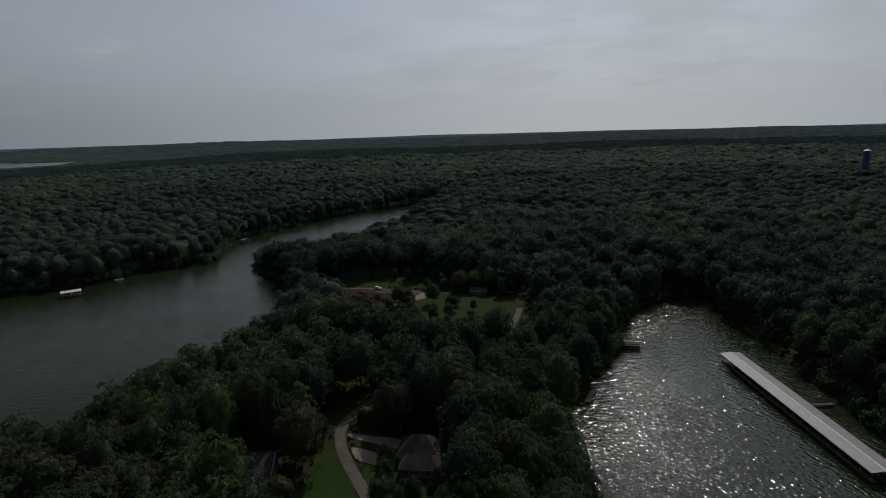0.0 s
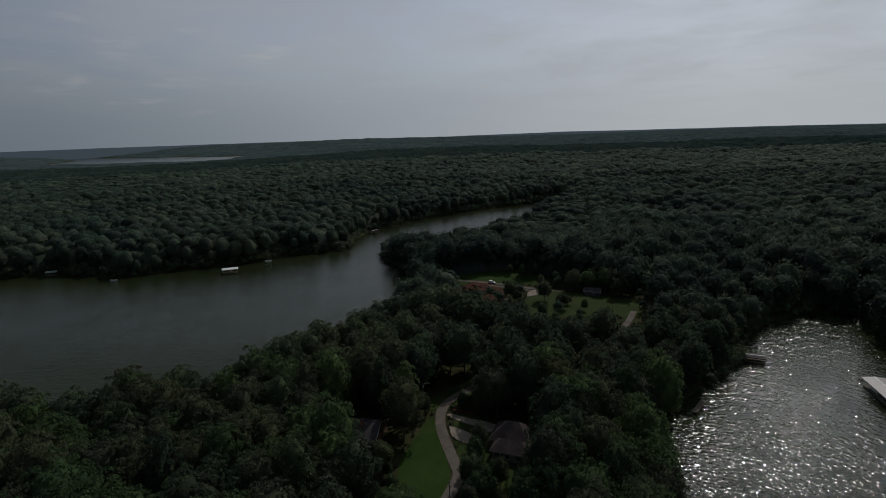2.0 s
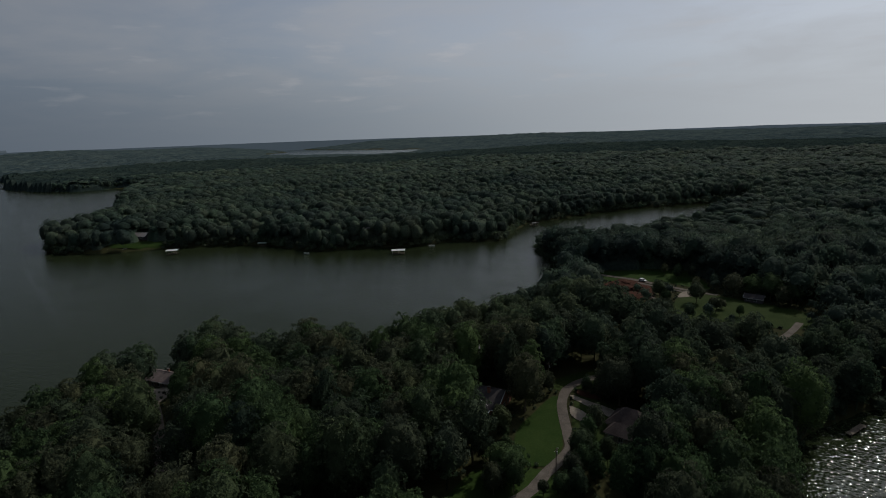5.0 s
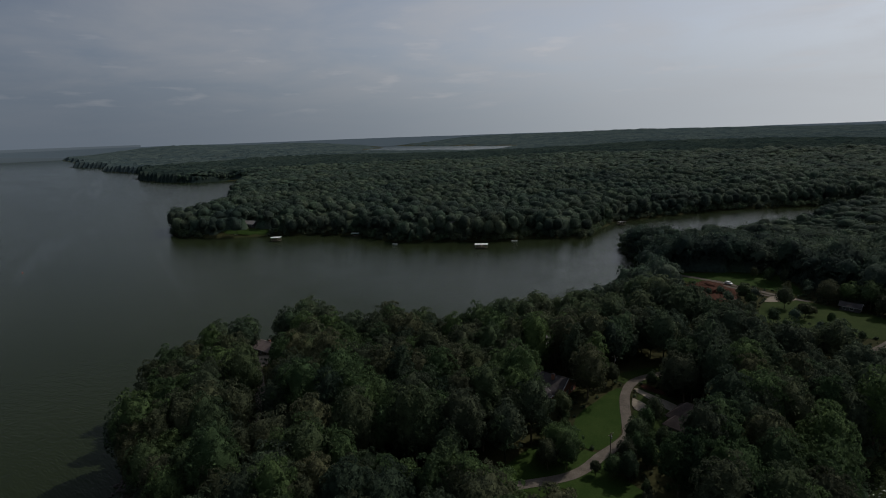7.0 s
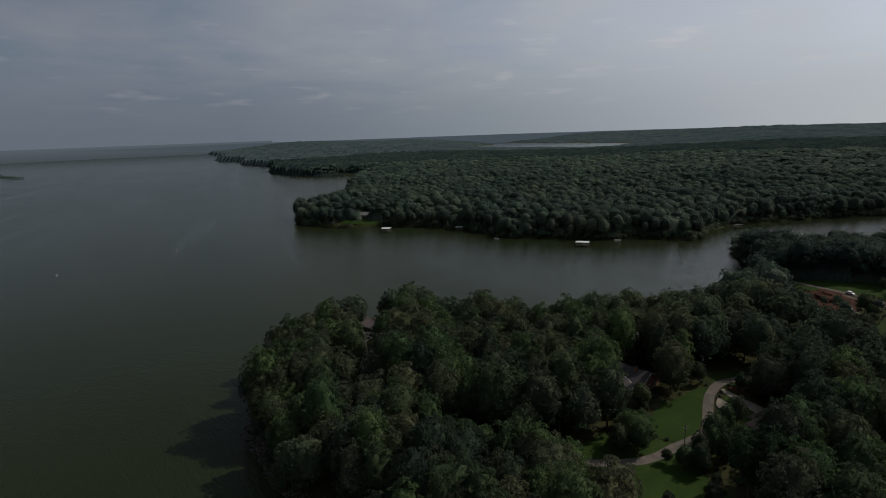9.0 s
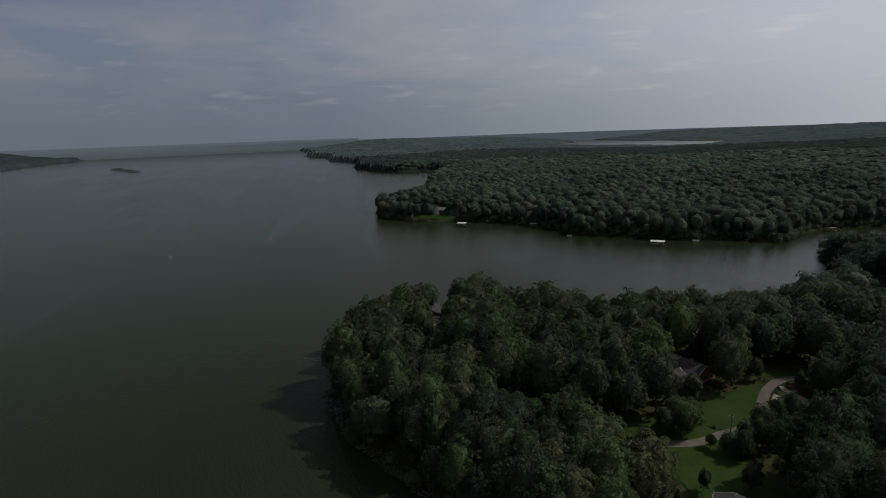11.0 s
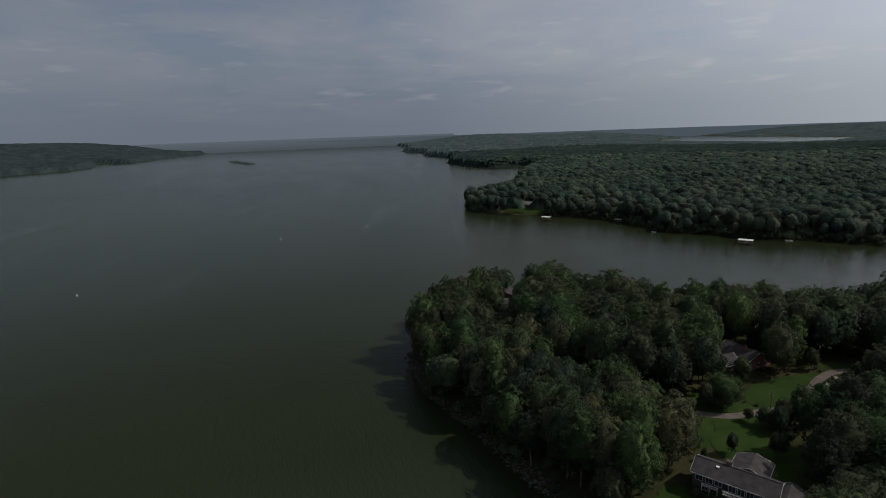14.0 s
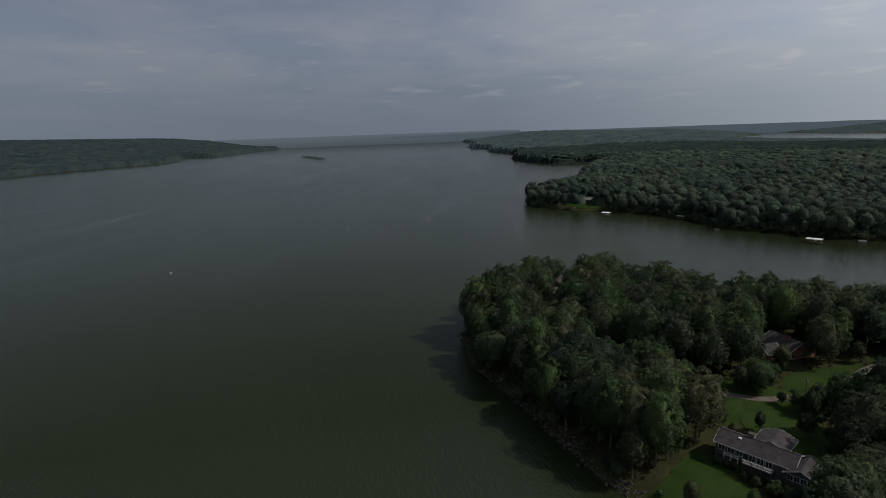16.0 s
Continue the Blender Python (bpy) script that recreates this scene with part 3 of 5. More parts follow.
draped("pavement", [(-176, 84), (-168, 88), (-160, 82), (-160, 76), (-168, 77)], SAND, "pale concrete forecourt before a cottage", 0.3, 0.8)
draped("pavement", [(-29, 141.5), (-24, 139.5), (-18, 136.5), (-19, 132.5), (-23, 133.8), (-26.3, 135.3)], SAND, "pale sandy concrete driveway apron", 0.3, 0.5)
draped("pavement", [(-30.6, 148.4), (-22, 146.4), (-14, 144.5), (-14, 140.5), (-16, 139.9), (-23.3, 143.4), (-29.9, 146)], SAND, "pale concrete driveway strip", 0.3, 0.5)
draped("flower_bed", [(-29.4, 152.6), (-24, 152.2), (-20.5, 149.6), (-24, 148.6), (-29, 149.6)], CLAY, "red-brown mulch bed beside a driveway", 0.34, 0.5)


# ---- trees ----
rng = np.random.default_rng(7)


def ico(sub):
    bm = bmesh.new()
    bmesh.ops.create_icosphere(bm, subdivisions=sub, radius=1.0)
    v = np.array([x.co for x in bm.verts])
    f = np.array([[x.index for x in y.verts] for y in bm.faces])
    bm.free()
    return v, f


def crown_arrays(r, height, width, leaves, leaf, core_sub, lobes=26, low=0.16, stem=False, mid=0.42, knob=(0.30, 0.46), under=-1.0):
    """A crown about a trunk's axis: lobes of leaf tufts round a dense core. Metres, the tree's foot at 0.
    knob: the lobes' size as shares of the crown's width; under: how far down the core is closed."""
    base, top = height * low, height
    g = np.array([0, 0, base + (top - base) * mid])
    up, down = top - g[2], g[2] - base
    # lobes spread evenly over an uneven dome
    i = np.arange(lobes) + 0.5
    h = 1 - 1.75 * i / lobes
    a = i * 2.39996 + r.uniform(-0.4, 0.4, lobes)
    flat = np.sqrt(np.clip(1 - h * h, 0, 1))
    size = r.uniform(*knob, lobes) * width
    far = 1.0 - 0.85 * size / width + r.uniform(-0.12, 0.06, lobes)
    # one side reaches out farther than the other
    far *= 1 + 0.10 * np.cos(a - r.uniform(0, 6.28)) + 0.08 * np.cos(2 * a - r.uniform(0, 6.28))
    c = g + np.column_stack([np.cos(a) * flat * width * far, np.sin(a) * flat * width * far, np.where(h > 0, h * up, h * down) * far])
    k = r.integers(0, lobes, leaves)
    out = c[k] - g
    out /= np.linalg.norm(out, axis=1)[:, None]
    n = r.normal(size=(leaves, 3)) * 0.75 + out + [0, 0, 0.35]
    n /= np.linalg.norm(n, axis=1)[:, None]
    p = c[k] + n * size[k][:, None] * r.uniform(0.80, 1.08, (leaves, 1)) * [1, 1, 0.95]
    n = n + r.normal(scale=0.5, size=n.shape)
    n /= np.linalg.norm(n, axis=1)[:, None]
    # tufts stand up and outwards rather than hang
    u = np.cross(n, np.cross(out + [0, 0, 0.9] + r.normal(scale=0.55, size=n.shape), n))
    u /= np.linalg.norm(u, axis=1)[:, None] + 1e-9
    w = np.cross(n, u)
    s = leaf * r.uniform(0.55, 1.3, (len(p), 1))
    quad = np.stack([p + u * s * 1.35, p - u * s * 0.75 + w * s * 0.72, p - u * s * 0.75 - w * s * 0.72], 1).reshape(-1, 3)
    tri = np.arange(len(quad)).reshape(-1, 3)
    # dense core that follows the lobes
    cv, cf = ico(core_sub)
    cf = cf[(cv[cf][:, :, 2] > under).all(1)]
    held, cf = np.unique(cf, return_inverse=True)
    cv, cf = cv[held], cf.reshape(-1, 3)
    way = cv * [width, width, 1]
    way[:, 2] *= np.where(cv[:, 2] > 0, up, down)
    reach = np.linalg.norm(way, axis=1)
    way /= reach[:, None]
    rad = 0.62 * reach
    for q, sz in zip(c, size):
        b = q - g
        proj = way @ b
        perp2 = (b @ b) - proj ** 2
        hit = (perp2 < sz ** 2) & (proj > 0)
        rad = np.where(hit, np.maximum(rad, proj + 0.62 * np.sqrt(np.maximum(sz ** 2 - perp2, 0))), rad)
    core = g + way * (rad * r.uniform(0.84, 0.98, len(cv)))[:, None]
    core[:, 2] = np.maximum(core[:, 2], base * 0.6)
    v, f = np.concatenate([quad, core]), np.concatenate([tri, cf + len(quad)])
    if stem:
        a = np.arange(3) * 2.094
        foot = np.column_stack([0.3 * np.cos(a), 0.3 * np.sin(a), np.full(3, -0.8)])
        head = foot * [0.6, 0.6, 0] + [0, 0, g[2]]
        k = len(v)
        v = np.concatenate([v, foot, head])
        f = np.concatenate([f, [(k + i, k + (i + 1) % 3, k + 3 + i) for i in range(3)], [(k + (i + 1) % 3, k + 3 + (i + 1) % 3, k + 3 + i) for i in range(3)]])
    return v, f


def trunk_mesh(r, height):
    bm = bmesh.new()
    a = Vector((0, 0, -0.6))
    lean = Vector((r.uniform(-0.3, 0.3), r.uniform(-0.3, 0.3), height * 0.42))
    rod(a, lean, 0.30, 0.19, 7, bm)
    top = lean + Vector((r.uniform(-0.4, 0.4), r.uniform(-0.4, 0.4), height * 0.3))
    rod(lean, top, 0.19, 0.07, 6, bm)
    for i in range(6):
        f = r.uniform(0.6, 1.0)
        q = lean * f
        ang = i * 1.05 + r.uniform(-0.3, 0.3)
        tip = q + Vector((math.cos(ang) * height * 0.16, math.sin(ang) * height * 0.16, height * r.uniform(0.12, 0.22)))
        rod(q, tip, 0.10, 0.03, 5, bm)
    return bm


NEAR_KINDS = 8
near_templates = []
for i in range(NEAR_KINDS):
    r = np.random.default_rng(100 + i)
    tall, wide = [(21.5, 6.4), (20, 5.9), (22.5, 5.6), (18.5, 5.6), (21.5, 4.5), (16.5, 4.6), (23.5, 6.2), (19.5, 7.0)][i]
    tree = thing("tree", pose(0, 0, 0), "broad green leafy tree of the lakeside woods", "tree", "trees on the peninsula")
    part("trunk", trunk_mesh(r, tall), BARK, tree, "grey-brown bark trunk with limbs")
    v, f = crown_arrays(r, tall, wide, 2800, 0.32, 2, 54 + 6 * (i % 4), (0.10, 0.18)[i % 2], False, (0.46, 0.40, 0.5)[i % 3], (0.17, 0.34))
    mesh_object("crown", v, f, LEAF, tree, smooth=True)
    near_templates.append(tree)


def clear_of(p, margin=2.5):
    """Away from roads, lawns and houses."""
    ok = np.ones(len(p), bool)
    for poly in CLEARINGS.values():
        ok &= ~(inside(p, poly) | (distance(p, poly) < margin * 0.6))
    for width, pts in ROADS.values():
        ok &= distance(p, pts, False) > width / 2 + margin * 0.7
    for x, y, r in HOUSES:
        ok &= np.hypot(p[:, 0] - x, p[:, 1] - y) > r
    return ok


def scattered(x0, x1, y0, y1, gap, seed, stray=0.46):
    r = np.random.default_rng(seed)
    xs, ys = np.arange(x0, x1, gap), np.arange(y0, y1, gap)
    p = np.stack(np.meshgrid(xs, ys, indexing="ij"), -1)
    p[:, ::2, 0] += gap / 2
    p = p.reshape(-1, 2)
    return p + r.uniform(-stray, stray, p.shape) * gap


# the nearest trees stand singly: the peninsula up to its road bend
near = scattered(-200, 70, 0, 165, 7.6, 3, 0.38)
d = shore_distance(near)
near = near[(d > np.where((near[:, 1] < 40) & (near[:, 0] > -130), 2.4, 0.4)) & clear_of(near) & (~in_open(near) | (hashed(near[:, 0], near[:, 1], 6) < 0.75))]
near = near[np.argsort(np.hypot(near[:, 0] - 20, near[:, 1]))][:300]
# single trees and shrubs on the lawns
near = np.vstack([near, [(-7, 96), (-20, 95), (-9, 76.5), (17, 52), (27, 80), (31, 72), (20, 60), (25, 46), (18, 40), (-14, 108), (-13.5, 101), (-13, 115), (12, 38.3), (-12, 121), (-4.5, 118), (2, 121), (-17, 129)], [(-18, 262), (2, 263), (6, 266), (-30, 323), (-22, 326), (-10, 300), (14, 258), (3, 112), (-3, 109), (7, 117), (9, 126), (-27, 92), (-16.5, 121), (-16, 113), (-15.5, 104), (-16, 97), (-12, 98), (-10, 106), (-9, 114), (-2, 120), (-31, 89), (-34, 98), (-67.5, 153.5), (-22, 316), (4, 259), (-14, 318), (-3, 87), (-30, 94), (-43.5, 117.5), (-41, 115), (-44, 107), (-47, 101), (-39, 101)]])
near_low = in_open(near) | (np.arange(len(near)) >= len(near) - 50)
LONE_TREE = (-30.0, 95.4)      # stands by itself on the mown lawn
near = np.vstack([[LONE_TREE], near])
near_low = np.concatenate([[False], near_low])
first = {}      # each pattern tree takes its own place last, so that its copies keep their true size
for i, (x, y) in enumerate(near):
    k = int(rng.integers(NEAR_KINDS))
    s = rng.uniform(0.94, 1.20) * (rng.uniform(0.36, 0.5) if i >= len(near) - 26 else rng.uniform(0.22, 0.38) if near_low[i] else 1.0)
    m = pose(x, y, ground_z(x, y) - 0.1, rng.uniform(-3, 3), rng.uniform(-3, 3), rng.uniform(0, 360)) @ Matrix.Diagonal((s, s, s * rng.uniform(0.92, 1.08), 1))
    if (x, y) == LONE_TREE:
        m = pose(x, y, ground_z(x, y) - 0.1, 0, 0, 70) @ Matrix.Diagonal((0.8, 0.8, 0.62, 1))
    if k in first:
        copy_thing(near_templates[k], m)
    else:
        first[k] = m


# tall trees round the meadow and the lane: place, spread, height
for i, (x, y, wide, tall) in enumerate([(9, 291.5, 0.85, 0.62), (17, 293, 0.95, 0.68), (26, 292, 0.95, 0.66), (35, 289, 0.9, 0.64), (31, 281.5, 0.7, 0.55), (-6, 271, 0.6, 0.62),
                                        (-24, 273, 0.7, 0.5), (-20, 269, 0.6, 0.45), (-20.5, 154, 0.6, 0.42), (-13, 152, 0.7, 0.5)]):
    copy_thing(near_templates[(3 * i) % NEAR_KINDS], pose(x, y, ground_z(x, y) - 0.1, 0, 0, 67 * i) @ Matrix.Diagonal((wide, wide, tall, 1)))
for k, m in first.items():
    near_templates[k].matrix_basis = m


def young_growth(p):
    """By how much the trees on the near bank of the upper arm are lower than the rest."""
    x, y = p[:, 0], p[:, 1]
    return (0.2 + 0.28 * step(y, 350, 390)) * (y > 335) * (y < 720) * (x > -130 + 0.35 * (y - 450)) * (x < 25)


def woods(name, points, kinds, material, label, scale=1.0):
    """Many trees joined into one mesh."""
    r = np.random.default_rng(11)
    z = land_height(points)
    pick = r.integers(0, len(kinds), len(points))
    turn, size = r.uniform(0, 2 * np.pi, len(points)), scale * r.uniform(0.66, 1.26, len(points)) * (0.72 + 0.5 * waves(points, 45, 15, 2)) * (0.88 + 0.24 * waves(points, 170, 25, 2))
    low = 1 - young_growth(points) * (0.45 + 0.8 * hashed(points[:, 0], points[:, 1], 12))
    size *= np.where(in_open(points), 0.3 + 0.14 * hashed(points[:, 0], points[:, 1], 4), 1.0)
    vs, fs, at = [], [], 0
    for k, (v, f) in enumerate(kinds):
        q = np.nonzero(pick == k)[0]
        c, s = np.cos(turn[q])[:, None] * size[q][:, None], np.sin(turn[q])[:, None] * size[q][:, None]
        x = v[None, :, 0] * c - v[None, :, 1] * s + points[q, 0][:, None]
        y = v[None, :, 0] * s + v[None, :, 1] * c + points[q, 1][:, None]
        h = v[None, :, 2] * (size * low)[q][:, None] + z[q][:, None]
        vs.append(np.stack([x, y, h], -1).reshape(-1, 3))
        fs.append((f[None] + (np.arange(len(q)) * len(v))[:, None, None] + at).reshape(-1, 3))
        at += len(q) * len(v)
    return tagged(mesh_object(name, np.concatenate(vs), np.concatenate(fs), material, smooth=True), label, "woods", kind="stuff")


mid_kinds = [crown_arrays(np.random.default_rng(200 + i), 20.0, 6.2, 210, 0.62, 2, 24, 0.14, True, 0.55, (0.26, 0.42), -0.45) for i in range(8)]
bank_kinds = [crown_arrays(np.random.default_rng(350 + i), 18.5, 6.4, 120, 0.62, 2, 22, 0.03, False, 0.5, (0.24, 0.44)) for i in range(8)]
far_kinds = [crown_arrays(np.random.default_rng(300 + i), 18.0, 7.6, 70, 0.62, 2, 30, 0.10, False, 0.60, (0.18, 0.40), -0.05) for i in range(8)]
tiny_kinds = [crown_arrays(np.random.default_rng(400 + i), 17.0, 10.6, 10, 0.9, 2, 20, 0.12, False, 0.64, (0.22, 0.42), 0.1) for i in range(6)]
shrub_kinds = [crown_arrays(np.random.default_rng(500 + i), 6.0, 3.4, 60, 0.6, 1, 10, 0.0) for i in range(6)]


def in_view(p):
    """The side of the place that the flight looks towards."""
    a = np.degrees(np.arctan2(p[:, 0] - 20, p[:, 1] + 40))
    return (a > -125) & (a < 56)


def wooded(p, inland):
    d = shore_distance(p)
    ok = (d > inland) & clear_of(p) & (~in_open(p) | (hashed(p[:, 0], p[:, 1], 6) < 0.75))
    return p[ok]


m1 = scattered(-700, 420, -10, 520, 7.9, 5)
rad = np.hypot(m1[:, 0] - 20, m1[:, 1])
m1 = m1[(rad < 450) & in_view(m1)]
m1 = wooded(np.vstack([m1, scattered(-112, 24, 318, 430, 6.4, 15)]), 0.5)     # a thicker stand behind the upper meadow
gap = np.min(np.hypot(m1[:, None, 0] - near[None, :, 0], m1[:, None, 1] - near[None, :, 1]), axis=1)
m1 = m1[gap > 6.0]
close = np.hypot(m1[:, 0] - 30, m1[:, 1] + 10) < 255
full_kinds = [crown_arrays(np.random.default_rng(700 + i), 20.0, 6.0, 900, 0.46, 2, 34, 0.16, True, 0.46, (0.22, 0.38), -0.7) for i in range(6)]
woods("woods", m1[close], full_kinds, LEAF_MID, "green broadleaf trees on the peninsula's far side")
woods("woods", m1[~close], mid_kinds, LEAF_FAR_HAZED, "dense green broadleaf woods round the cove")

m2 = scattered(-1000, 850, -10, 1000, 8.9, 6)
rad = np.hypot(m2[:, 0] - 20, m2[:, 1])
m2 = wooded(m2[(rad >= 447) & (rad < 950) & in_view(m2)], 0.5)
fringe = shore_distance(m2) < 15
woods("woods", m2[fringe], bank_kinds, LEAF_FAR_HAZED, "trees that overhang the far bank of the lake arm")
woods("woods", m2[~fringe], far_kinds, LEAF_FAR_HAZED, "wooded far bank of the lake arm")

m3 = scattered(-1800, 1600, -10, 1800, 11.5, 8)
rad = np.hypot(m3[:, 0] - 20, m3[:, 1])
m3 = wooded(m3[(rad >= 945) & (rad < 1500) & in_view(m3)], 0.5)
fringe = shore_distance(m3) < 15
woods("woods", m3[fringe], bank_kinds, LEAF_FAR_HAZED, "trees along the shore of the outer lake", 0.95)
woods("woods", m3[~fringe], tiny_kinds, LEAF_FAR_HAZED, "woods on the low hills behind the lake arm")

# lower growth that closes the gaps between the far crowns
ua, ur = np.radians(np.linspace(-125, 56, 400)), np.exp(np.linspace(math.log(300), math.log(1520), 130))
U = np.stack([20 + ur[None, :] * np.sin(ua)[:, None], ur[None, :] * np.cos(ua)[:, None]], -1).reshape(-1, 2)
d = shore_distance(U)
shut = (d > 9) & clear_of(U, 5.0) & ~in_open(U)
uz = land_height(U, d) + np.where(shut, (7.0 + 4.5 * waves(U, 9, 41, 2)) * (1 - 1.5 * young_growth(U)), -2.0)
i = np.arange(400 * 130).reshape(400, 130)
f = np.stack([i[:-1, :-1], i[1:, :-1], i[1:, 1:], i[:-1, 1:]], -1).reshape(-1, 4)
f = f[shut[f].any(1)]
kept, f = np.unique(f, return_inverse=True)
tagged(mesh_object("woods", np.column_stack([U, uz])[kept], f.reshape(-1, 4), LEAF_FAR_HAZED, smooth=True), "dense lower growth between the far trees", "woods", kind="stuff")

# brush along the water's edge
m4 = scattered(-720, 300, -10, 760, 4.0, 9)
d = shore_distance(m4)
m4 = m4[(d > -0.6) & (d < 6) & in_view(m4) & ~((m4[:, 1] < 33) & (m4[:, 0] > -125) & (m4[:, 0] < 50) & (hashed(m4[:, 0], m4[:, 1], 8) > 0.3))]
for x, y, r in ((-488, 240, 34), (90, 0, 1)):
    m4 = m4[np.hypot(m4[:, 0] - x, m4[:, 1] - y) > r]
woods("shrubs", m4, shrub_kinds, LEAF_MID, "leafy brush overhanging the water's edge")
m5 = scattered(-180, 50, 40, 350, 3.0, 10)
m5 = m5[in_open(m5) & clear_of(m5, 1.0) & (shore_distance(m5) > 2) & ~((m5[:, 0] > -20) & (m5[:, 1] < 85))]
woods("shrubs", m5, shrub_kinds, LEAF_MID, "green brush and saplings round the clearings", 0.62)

# the canopy of the far woods, one bumpy sheet
NA, NR = 620, 165
ca = np.radians(np.linspace(-140, 60, NA))
cr = np.exp(np.linspace(math.log(1380), math.log(4870), NR))
C = np.stack([20 + cr[None, :] * np.sin(ca)[:, None], cr[None, :] * np.cos(ca)[:, None]], -1).reshape(-1, 2)
d = shore_distance(C)
cell = C / 12.0
best = np.full(len(C), 9.0)
for ox in (-1, 0, 1):
    for oy in (-1, 0, 1):
        i = np.floor(cell) + (ox, oy)
        q = i + np.stack([hashed(i[:, 0], i[:, 1], 1), hashed(i[:, 0], i[:, 1], 2)], 1)
        best = np.minimum(best, ((q - cell) ** 2).sum(1) - 0.5 * hashed(i[:, 0], i[:, 1], 3))
dome = 19.5 - 11.0 * np.clip(best + 0.3, 0, 1) + 6 * (waves(C, 60, 8, 2) - 0.5)
dome *= 0.45 + 0.55 * step(np.hypot(C[:, 0] - 20, C[:, 1]), 1400, 1530)
dome *= 1 - 0.75 * np.exp(-distance(C, FAR_BAY) / 300)
cz = land_height(C, d) + np.where(d > 3, dome * np.where(C[:, 1] > 1500, step(d, 0, 120), step(d, 0, 9)), -3)
i = np.arange(NA * NR).reshape(NA, NR)
f = np.stack([i[:-1, :-1], i[1:, :-1], i[1:, 1:], i[:-1, 1:]], -1).reshape(-1, 4)
f = f[(d[f] > 0).any(1)]
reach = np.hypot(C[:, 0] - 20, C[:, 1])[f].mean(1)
for near_by, material, label in ((True, HAZED_CANOPY, "unbroken canopy of the wooded hills"), (False, FAR_HAZED_CANOPY, "canopy of the farthest wooded hills with blue haze in its colour")):
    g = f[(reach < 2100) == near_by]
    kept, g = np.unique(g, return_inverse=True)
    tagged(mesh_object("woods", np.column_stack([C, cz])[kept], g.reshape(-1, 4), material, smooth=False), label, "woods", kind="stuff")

# ---- materials of the built things ----
ROOF_METAL = plain("pale_roof_metal", (0.19, 0.175, 0.17), (0.24, 0.225, 0.22), 0.3, 0.5, 0.1, 0.01)
WHITE = plain("white_paint", (0.58, 0.58, 0.57), (0.72, 0.72, 0.71), 0.8, 0.5, 0.1, 0.01)
TRIM = plain("off_white_trim", (0.32, 0.32, 0.31), (0.44, 0.44, 0.43), 0.8, 0.6, 0.1, 0.01)
WOOD = plain("weathered_wood", (0.09, 0.075, 0.06), (0.17, 0.14, 0.11), 1.2, 0.9, 0.5, 0.02)
SHINGLE = plain("charcoal_shingles", (0.040, 0.036, 0.037), (0.072, 0.066, 0.067), 0.5, 0.9, 0.5, 0.03, fine=4.0)
SHINGLE_BROWN = plain("brown_shingles", (0.042, 0.034, 0.033), (0.072, 0.060, 0.057), 0.5, 0.9, 0.5, 0.03, fine=4.0)
SHINGLE_ROSE = plain("rose_brown_shingles", (0.12, 0.095, 0.088), (0.19, 0.155, 0.145), 0.5, 0.9, 0.5, 0.03, fine=4.0)
SHINGLE_RED = plain("red_brown_shingles", (0.10, 0.058, 0.045), (0.16, 0.095, 0.076), 0.5, 0.9, 0.5, 0.03, fine=4.0)
BRICK = plain("red_brick", (0.20, 0.095, 0.07), (0.30, 0.15, 0.11), 0.8, 0.9, 0.4, 0.02, fine=6.0)
SIDING = plain("grey_siding", (0.06, 0.057, 0.058), (0.10, 0.093, 0.093), 0.6, 0.8, 0.3, 0.02)
TAN = plain("tan_siding", (0.17, 0.145, 0.115), (0.24, 0.21, 0.17), 0.6, 0.8, 0.3, 0.02)
STONE = plain("grey_stone", (0.05, 0.043, 0.040), (0.115, 0.10, 0.095), 0.7, 0.9, 0.8, 0.1)
STEEL = plain("dull_steel", (0.30, 0.31, 0.32), (0.42, 0.43, 0.44), 0.8, 0.45, 0.1, 0.01, 0.6)
BLUE = plain("blue_tank_paint", (0.03, 0.055, 0.125), (0.045, 0.075, 0.165), 0.2, 0.5, 0.1, 0.01)
GREEN_METAL = plain("green_roof_metal", (0.20, 0.27, 0.22), (0.30, 0.36, 0.30), 0.4, 0.5, 0.1, 0.01)
RED = plain("red_paint", (0.35, 0.05, 0.03), (0.45, 0.08, 0.05), 0.8, 0.5, 0.1, 0.01)
RUBBER = plain("black_rubber", (0.015, 0.015, 0.015), (0.03, 0.03, 0.03), 2.0, 0.8, 0.2, 0.01)
GLASS = Mat("dark_window_glass")
GLASS.colour(GLASS.ramp(GLASS.noise(0.7), [(0.3, (0.012, 0.014, 0.016)), (0.7, (0.03, 0.035, 0.04))]))
GLASS.put(Roughness=0.06, Specular_IOR_Level=0.6)
GLASS = GLASS.m


